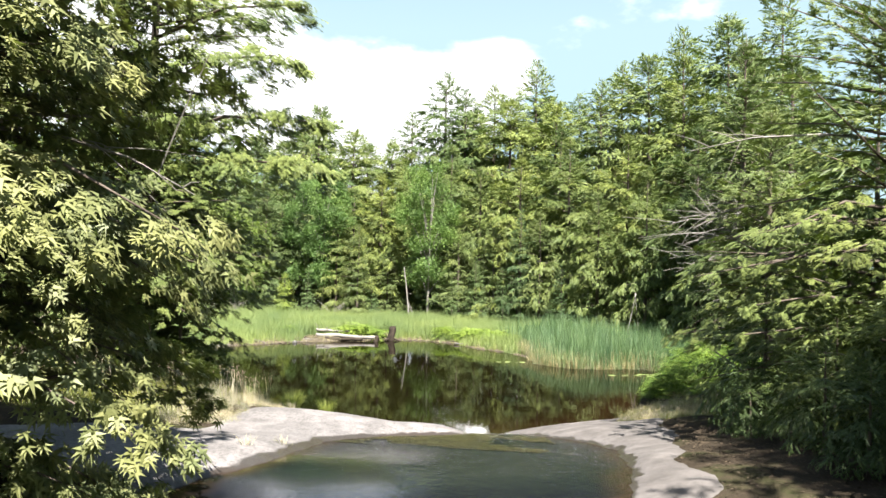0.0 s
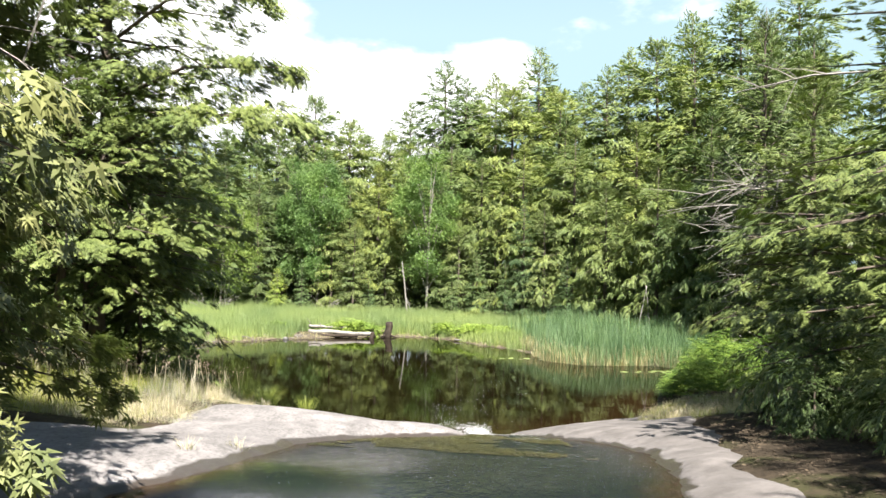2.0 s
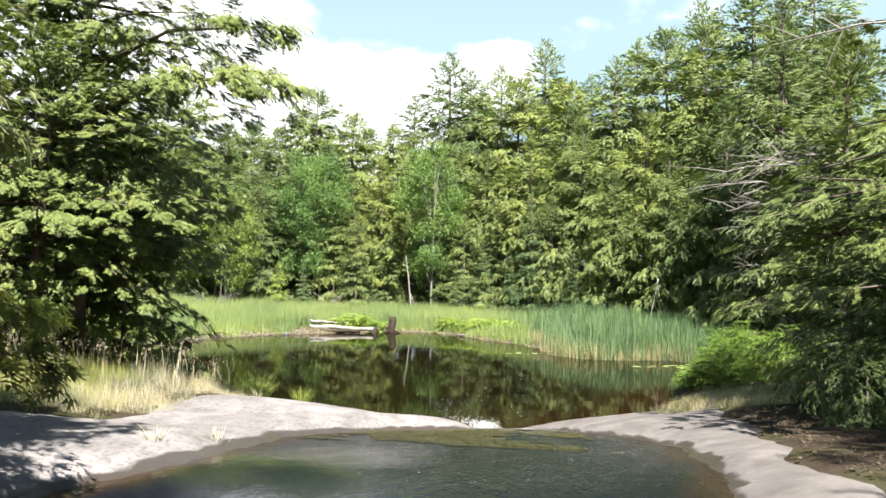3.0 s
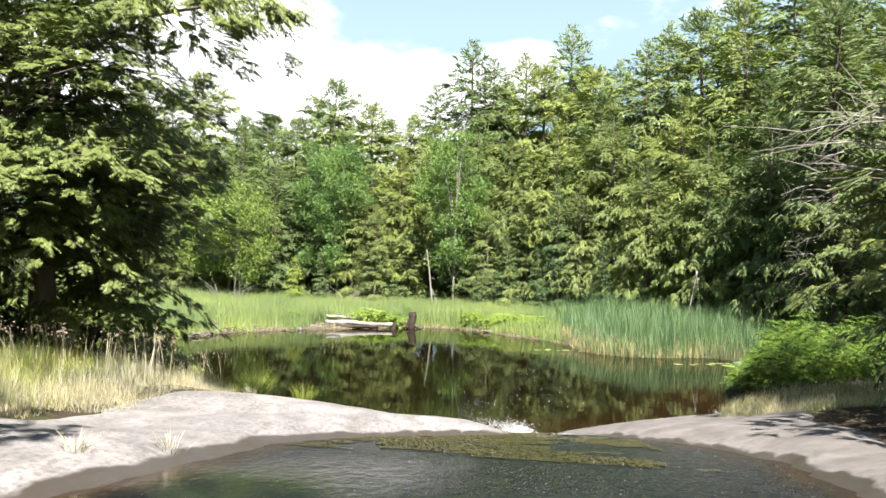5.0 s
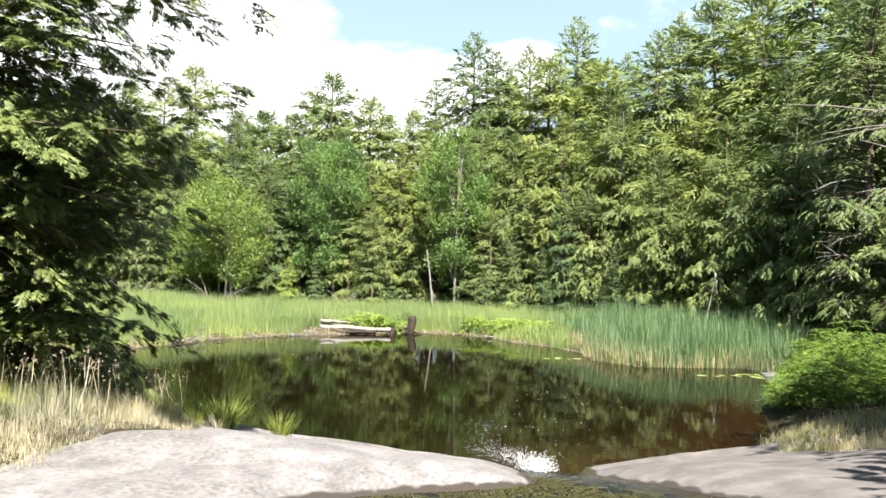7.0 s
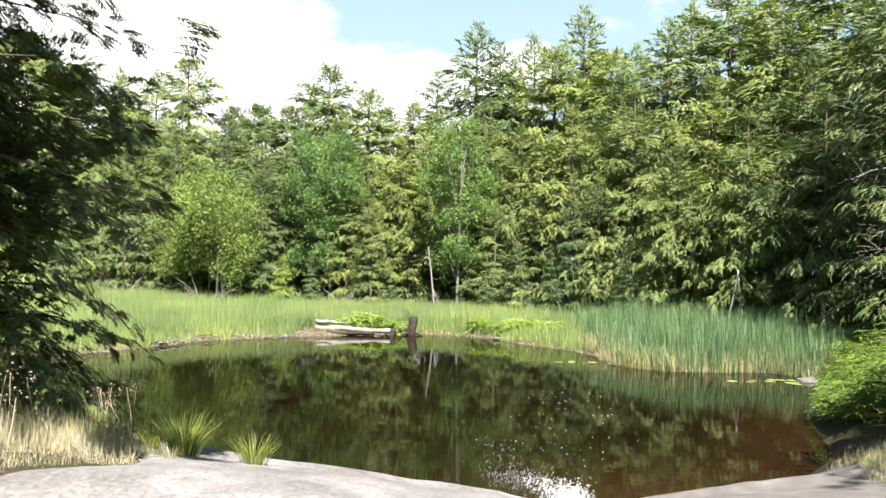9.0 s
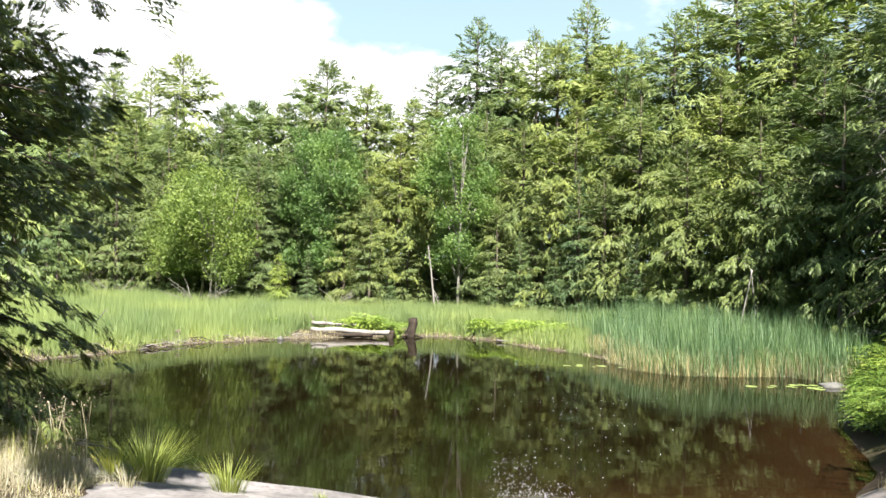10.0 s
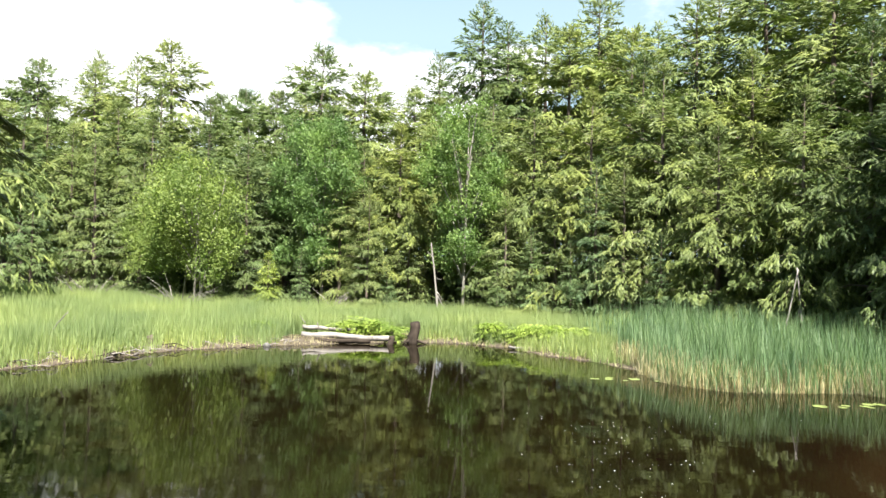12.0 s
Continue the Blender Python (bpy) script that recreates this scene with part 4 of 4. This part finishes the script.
rng = np.random.default_rng(61)
spots = [(x, y, rng.uniform(0.8, 1.2)) for x, y in zip(*inside_random(62, 1500, 7.0, 11.8, 21, 29.5, lambda x, y: (from_pond(x, y) > 0.15) & (from_pond(x, y) < 4.5) & (y > 21.3)))]
fern_patch("fern_bank", "bright green ferns crowding the pond's edge", spots, 63, 0.36, mound=1.45)
spots = [(a + rng.normal(0, 0.45 * r), b + rng.normal(0, 0.3 * r), rng.uniform(0.7, 1.2)) for a, b, r in FERN_SPOTS for _ in range(int(26 * r))]
fern_patch("fern_clump", "lime green ferns behind the far bank", spots, 65, 0.85, LIME_FERN)
spots = [(x, y, rng.uniform(0.8, 1.2)) for x, y in zip(*inside_random(66, 330, 5, 13, 37.5, 43.5, lambda x, y: from_pond(x, y) > 4.8))]
fern_patch("fern_meadow", "lime green ferns between reeds and forest", spots, 67, 1.1, LIME_FERN)
spots = [(x, y, rng.uniform(0.7, 1.2)) for x, y in zip(*inside_random(68, 620, 10.2, 15.5, 28.6, 36, lambda x, y: (from_pond(x, y) > 0.5) & (x > 10.4 + 0.25 * (y - 29))))]
fern_patch("fern_thicket", "lime green ferns spreading beneath the hemlocks", spots, 69, 0.75, LIME_FERN, mound=0.5)


# ---- logs, stumps and dead wood ----
def stick(bag, pts, r0, r1, sides=6, seed=0, rough=0.12):
    """One bent, tapering, slightly knotty piece of wood through the points."""
    rng = np.random.default_rng(seed)
    pts = np.asarray(pts, float)
    t = np.linspace(0, len(pts) - 1, max(5, 4 * (len(pts) - 1) + 1))
    fine = np.column_stack([np.interp(t, np.arange(len(pts)), pts[:, c]) for c in range(3)])
    fine[1:-1] += rng.normal(0, r0 * 0.25, (len(fine) - 2, 3))
    bag.tube(fine, np.linspace(r0, r1, len(fine)) * rng.uniform(1 - rough, 1 + rough, len(fine)), sides)


def wood(name, label, pieces, material, category="log"):
    """A piece of dead wood: the first piece is its stem, the others are branch stubs."""
    root = tagged(new(name), label, category)
    for i, (pts, r0, r1) in enumerate(pieces):
        bag = Bag()
        stick(bag, pts, r0, r1, 9 if i == 0 else 5, i + len(name))
        part("stem" if i == 0 else "branch", bag.mesh("stem", material, True), root)
    return root


wood("fallen_log", "bleached grey log lying on the far bank", [([(-6.9, 41.75, 0.26), (-5.2, 41.6, 0.27), (-3.5, 41.5, 0.22)], 0.12, 0.1), ([(-6.2, 41.7, 0.45), (-6.3, 41.6, 0.75)], 0.03, 0.015)], DEAD_WOOD)
wood("fallen_log", "thin bleached log behind a larger one", [([(-7.0, 42.3, 0.52), (-6.0, 42.35, 0.46), (-4.9, 42.5, 0.46)], 0.09, 0.05), ([(-6.9, 42.3, 0.65), (-7.1, 42.2, 0.95)], 0.02, 0.01)], DEAD_WOOD)
wood("fallen_log", "dark waterlogged log under the bank", [([(-6.3, 41.25, 0.1), (-4.2, 41.3, 0.1)], 0.1, 0.08)], DARK_WOOD)
wood("tree_stump", "dark rotten stump at the water's edge", [([(-2.62, 41.9, -0.1), (-2.56, 41.95, 0.8)], 0.21, 0.19), ([(-2.6, 41.85, 0.2), (-2.95, 41.6, 0.02)], 0.08, 0.04), ([(-2.55, 41.85, 0.15), (-2.1, 41.65, 0.02)], 0.07, 0.03)], DARK_WOOD, "stump")
wood("tree_stump", "low dark stump beside a log", [([(-3.45, 41.35, -0.1), (-3.4, 41.35, 0.3)], 0.14, 0.1)], DARK_WOOD, "stump")
wood("tree_stump", "pale broken stump in the marsh grass", [([(-11.2, 37.9, 0.0), (-11.2, 37.9, 0.5)], 0.12, 0.1)], BARK, "stump")
wood("driftwood", "grey driftwood with a broken root end", [([(1.0, 40.6, 0.08), (2.2, 40.0, 0.1), (3.4, 39.3, 0.12)], 0.04, 0.09), ([(3.2, 39.4, 0.12), (3.5, 39.0, 0.3)], 0.04, 0.01), ([(3.1, 39.4, 0.12), (3.6, 39.6, 0.28)], 0.04, 0.01), ([(2.6, 39.8, 0.1), (2.2, 39.4, 0.2)], 0.02, 0.01)], DEAD_WOOD, "driftwood")
wood("fallen_branch", "bleached fallen branch across the bank", [([(-14.6, 36.6, 0.3), (-13.2, 36.3, 0.32), (-12.3, 36.2, 0.25)], 0.05, 0.02), ([(-13.9, 36.5, 0.3), (-13.5, 36.4, 1.0), (-13.1, 36.3, 1.35)], 0.03, 0.012)], DEAD_WOOD, "branch")
wood("dead_snag", "leaning bare grey snag before the forest", [([(-1.9, 50.1, 0.0), (-2.05, 50.1, 2.0), (-2.32, 50.1, 4.15)], 0.06, 0.03), ([(-2.2, 50.1, 3.4), (-2.5, 50.1, 3.7)], 0.02, 0.008), ([(-1.98, 50.1, 1.7), (-1.7, 50.0, 1.3)], 0.025, 0.01), ([(-1.95, 50.1, 1.5), (-1.55, 50.0, 0.8)], 0.025, 0.01), ([(-2.1, 50.1, 2.4), (-1.75, 50.1, 2.3)], 0.018, 0.006)], DEAD_WOOD, "snag")
wood("dead_pole", "two bare dead poles leaning together", [([(9.95, 38.5, 0.2), (10.55, 38.5, 3.15)], 0.035, 0.02), ([(10.85, 38.6, 0.2), (10.5, 38.5, 3.2)], 0.03, 0.02), ([(10.4, 38.6, 0.2), (10.65, 38.6, 1.9)], 0.02, 0.01)], DEAD_WOOD, "snag")
wood("fallen_log", "grey log lying behind the trunks on the bank", [([(-10.4, 19.6, 1.15), (-8.0, 19.9, 0.95), (-6.9, 20.2, 0.75)], 0.11, 0.07)], DEAD_WOOD)
wood("fallen_branch", "bare twiggy branch trailing into the pond", [([(-8.4, 21.0, 0.55), (-7.0, 21.6, 0.5), (-5.9, 22.2, 0.1)], 0.045, 0.012), ([(-7.2, 21.5, 0.5), (-6.4, 21.3, 0.75)], 0.015, 0.005), ([(-6.7, 21.8, 0.4), (-5.9, 21.7, 0.35)], 0.014, 0.005), ([(-6.4, 21.9, 0.3), (-6.2, 22.4, 0.1)], 0.012, 0.004), ([(-7.6, 21.3, 0.52), (-7.3, 21.9, 0.8)], 0.014, 0.005)], DEAD_WOOD, "branch")

# washed-up sticks along the muddy bank
rng = np.random.default_rng(71)
xs, ys = inside_random(72, 900, -14, -6.5, 33, 41, lambda x, y: (from_pond(x, y) > -0.1) & (from_pond(x, y) < 0.7))
for x, y in list(zip(xs, ys))[:42]:
    a, ln = rng.uniform(-0.7, 0.7) + 0.7, rng.uniform(0.3, 1.1)
    z = float(land(x, y)) + 0.03
    e = (x + ln * math.cos(a), y + ln * math.sin(a))
    bag = Bag()
    stick(bag, [(x, y, z), ((x + e[0]) / 2, (y + e[1]) / 2, z + 0.06), (*e, max(0.0, float(land(*e))) + 0.05)], rng.uniform(0.012, 0.03), 0.008, 5, int(x * 100) % 97 + 100)
    tagged(part("driftwood_stick", bag.mesh("driftwood_stick", DEAD_WOOD if rng.random() < 0.65 else DARK_WOOD)), "washed-up stick on the muddy bank", "stick", "sticks along the bank")


def brush(name, label, x, y, radius, count, seed):
    """A tangle of dead curved twigs."""
    rng = np.random.default_rng(seed)
    bag, z = Bag(), float(land(x, y))
    for _ in range(count):
        a, ln = rng.uniform(0, 2 * np.pi), radius * rng.uniform(0.6, 1.2)
        b = np.array([x + rng.normal(0, 0.2), y + rng.normal(0, 0.2), z])
        d = np.array([math.cos(a), math.sin(a), rng.uniform(0.4, 1.3)])
        stick(bag, [b, b + d * ln * 0.5, b + d * ln * (0.9, 0.9, 0.75)], 0.025, 0.006, 4, rng.integers(1000))
    return tagged(part(name, bag.mesh(name, DEAD_WOOD)), label, "brush", kind="stuff")


brush("dead_brush", "tangle of bleached dead branches under the firs", -7.4, 50.6, 1.5, 26, 73)
brush("dead_brush", "grey dead twigs beneath the alder", -14.6, 49.0, 1.9, 30, 74)
brush("dead_brush", "grey dead twigs at the forest edge", -20.0, 51.0, 1.7, 22, 75)
brush("dead_brush", "dry twigs hanging low beside the stream bank", 7.4, 15.6, 1.6, 26, 76)

# fallen leaves and twigs on the soil beside the rock
rng = np.random.default_rng(77)
x, y = inside_random(78, 9000, 2.9, 7.5, 7.5, 16.5, lambda x, y: (rock_cover(x, y) < 0.25 + 0.3 * wobble(x, y, 4.0)) & (x > 2.5))
n = len(x)
a = rng.uniform(0, 2 * np.pi, n)
V, F = scatter(np.array([(0, 0, 0), (0.5, 0.3, 0.12), (1, 0, 0.04), (0.5, -0.3, 0.1)]), np.array([(0, 2, 1), (0, 3, 2)]), np.column_stack([x, y, land(x, y) + 0.012]),
               np.column_stack([np.cos(a), np.sin(a), rng.normal(0, 0.15, n)]), np.array([0, 0, 1.0]) + rng.normal(0, 0.25, (n, 3)), rng.uniform(0.02, 0.06, n))
tagged(part("leaf_litter", mesh_of("leaf_litter", V, F, HUMUS)), "fallen brown leaves on dark soil in the shade", "leaf litter", kind="stuff")

# ---- in and on the water ----
def disc(n=9, notch=True):
    a = np.linspace(0.25, 2 * np.pi - 0.25 if notch else 2 * np.pi, n)
    v = [(0, 0, 0.004)] + [(math.cos(q), math.sin(q), 0.0) for q in a]
    return np.array(v), np.array([(0, i, i + 1) for i in range(1, n)])


pads = np.random.default_rng(81)
LILY_V, LILY_F = disc()
lily_mesh = mesh_of("lily_pad", LILY_V * 0.13, LILY_F, LILY)
for i in range(26):
    x, y = (8.9 + pads.normal(0, 0.7), 30.8 + pads.normal(0, 0.25)) if i < 18 else (3.6 + pads.normal(0, 0.5), 34.0 + pads.normal(0, 0.3))
    if from_pond(x, y) < -0.05:
        ob = tagged(part("lily_pad", lily_mesh), "small olive lily pad floating on the pond", "lily pad", "floating lily pads")
        ob.matrix_world = Matrix.LocRotScale((x, y, 0.006), Euler((0, 0, pads.uniform(0, 6))), (pads.uniform(0.6, 1.4),) * 3)


def boulder(x, y, z, sx, sy, sz, seed, label):
    bm = bmesh.new()
    bmesh.ops.create_icosphere(bm, subdivisions=3, radius=1)
    for v in bm.verts:
        v.co *= 1 + 0.25 * noise.noise(v.co * 1.3 + Vector((seed, 0, 0)))
        v.co = Vector((v.co.x * sx, v.co.y * sy, v.co.z * sz))
    me = bpy.data.meshes.new("boulder")
    bm.to_mesh(me)
    bm.free()
    me.materials.append(PALE_STONE)
    me.polygons.foreach_set("use_smooth", np.ones(len(me.polygons), bool))
    ob = tagged(part("boulder", me), label, "rock")
    ob.location = (x, y, z)
    return ob


boulder(9.7, 30.8, 0.02, 0.36, 0.25, 0.11, 3, "pale flat rock just above the water")
boulder(-7.75, 39.8, 0.04, 0.12, 0.1, 0.1, 5, "small pale stone at the waterline")

BLOB_V = np.array([(1, 0, 0), (-1, 0, 0), (0, 1, 0), (0, -1, 0), (0, 0, 0.7), (0, 0, -0.7)], float)
BLOB_F = np.array([(0, 2, 4), (2, 1, 4), (1, 3, 4), (3, 0, 4), (2, 0, 5), (1, 2, 5), (3, 1, 5), (0, 3, 5)])


def blobs(name, label, category, P, size, material):
    n = len(P)
    rng = np.random.default_rng(n)
    V, F = scatter(BLOB_V, BLOB_F, P, rng.normal(0, 1, (n, 3)) * (1, 1, 0.15), np.tile([0, 0, 1.0], (n, 1)), size)
    return tagged(part(name, mesh_of(name, V, F, material, True)), label, category, kind="stuff")


rng = np.random.default_rng(91)
n = 2400
t = rng.random(n) ** 2.1
px = 1.2 - 0.85 * t + rng.normal(0, 0.22, n) * (0.5 + t)
py = 19.3 + 1.9 * t + rng.normal(0, 0.16, n)
pz = np.maximum(0.02, table(FLOW, py)) + np.abs(rng.normal(0, 0.11, n)) * (1 - t) + 0.02
blobs("white_water", "white foaming water where the stream meets the pond", "foam", np.column_stack([px, py, pz]), rng.uniform(0.003, 0.012, n) * (1.1 - t), FOAM)
n = 420
t = rng.random(n)
px, py = 0.55 - 0.45 * t + rng.normal(0, 0.16, n), 19.9 + 0.8 * t + rng.normal(0, 0.22, n)
blobs("splash_drops", "drops of water thrown up by the splash", "foam", np.column_stack([px, py, 0.05 + rng.random(n) ** 2.0 * 0.6]), rng.uniform(0.002, 0.0055, n), FOAM)
n = 170
t = rng.random(n) ** 0.8
px, py = 1.2 + rng.normal(0, 0.5, n) * (0.6 + 2 * t) + 0.8 * t, 20.2 + 9 * t
k = from_pond(px, py) < -0.2
blobs("foam_flecks", "flecks of foam drifting on the pond", "foam", np.column_stack([px, py, np.full(n, 0.006)])[k], (rng.uniform(0.005, 0.013, n)[:, None] * (1, 1, 0.35))[k], FOAM)
# foam bubbles, with many more white specks added as glints of the ripples
n = 4200
py = rng.uniform(9.3, 16.8, n)
px = table(LEFT_EDGE, py) + (table(RIGHT_EDGE, py) - table(LEFT_EDGE, py)) * rng.beta(2.2, 1.5, n)
k = off_stream(px, py) < -0.12
blobs("stream_foam", "tiny foam bubbles on the sliding water, many standing in for glints", "foam", np.column_stack([px, py, table(FLOW, py) + 0.015])[k], (rng.uniform(0.0012, 0.003, n)[:, None] * (1, 1, 0.5))[k], FOAM)

n = 30000
py = rng.uniform(11.4, 16.2, n)
px = rng.uniform(-2.0, 2.2, n)
k = (off_stream(px, py) < -0.08) & (wobble(px, py * 0.7, 1.6) + 0.5 * wobble(px, py, 5) > -0.55 + 0.6 * np.maximum(0, px - 0.9)) & (py > 12.2 - 0.35 * px)
n = int(k.sum())
V, F = scatter(*BLADE, np.column_stack([px, py, table(FLOW, py) + 0.008])[k], np.column_stack([np.ones(n), rng.normal(0, 0.3, n), 0 * px[k]]),
               np.column_stack([rng.normal(0.1, 0.35, n), np.ones(n), np.full(n, -0.16)]), np.column_stack([np.full(n, 0.02), rng.uniform(-0.03, 0.03, n), rng.uniform(0.04, 0.13, n)]))
tagged(part("algae_mat", mesh_of("algae_mat", V, F, ALGAE)), "olive algae trailing in the shallow stream", "algae", kind="stuff")

# ---- small plants on the rock ----
tuft(-2.75, 10.6, 0.22, 0.3, 40, 54, STRAW, "sparse dry grass in a crack of the rock")
tuft(-2.35, 11.3, 0.2, 0.4, 40, 55, STRAW, "thin dry grass in a crack of the rock")
tuft(-3.3, 16.9, 0.25, 0.4, 60, 56, STRAW, "thin dry grass beside the sedge")
tuft(-1.9, 18.35, 0.12, 0.2, 30, 57, SEDGE, "tiny grass tuft on the rock's edge")


def flower_stalks(name, label, x, y, seed, height):
    """Dry stalks with fluffy brown heads."""
    rng = np.random.default_rng(seed)
    bag = Bag()
    heads = []
    for a, b in zip(x, y):
        h = height * rng.uniform(0.7, 1.15)
        z = float(land(a, b))
        tip = np.array([a + rng.normal(0, 0.1), b + rng.normal(0, 0.1), z + h])
        bag.tube([(a, b, z - 0.03), (a * 0.5 + tip[0] * 0.5 + 0.02, b * 0.5 + tip[1] * 0.5, z + h * 0.55), tip], [0.006, 0.005, 0.003], 3)
        heads.append(tip + rng.normal(0, 1, (9, 3)) * (0.06, 0.06, 0.05))
    P = np.concatenate(heads)
    V, F = scatter(BLOB_V, BLOB_F, P, rng.normal(0, 1, (len(P), 3)), np.tile([0, 0, 1.0], (len(P), 1)), rng.uniform(0.006, 0.016, len(P)))
    root = tagged(new(name), label, "weeds", kind="stuff")
    part("stalk", bag.mesh("stalk", STRAW), root)
    part("seed_head", mesh_of("seed_head", V, F, FLUFF), root)
    return root


x, y = inside_random(58, 420, -8.5, -4.0, 14.5, 18.8, lambda x, y: left_grass(x, y) & (wobble(x, y, 1.6) > -0.2))
flower_stalks("dry_weeds", "dry brown weeds with fluffy seed heads", x[:170], y[:170], 59, 0.62)
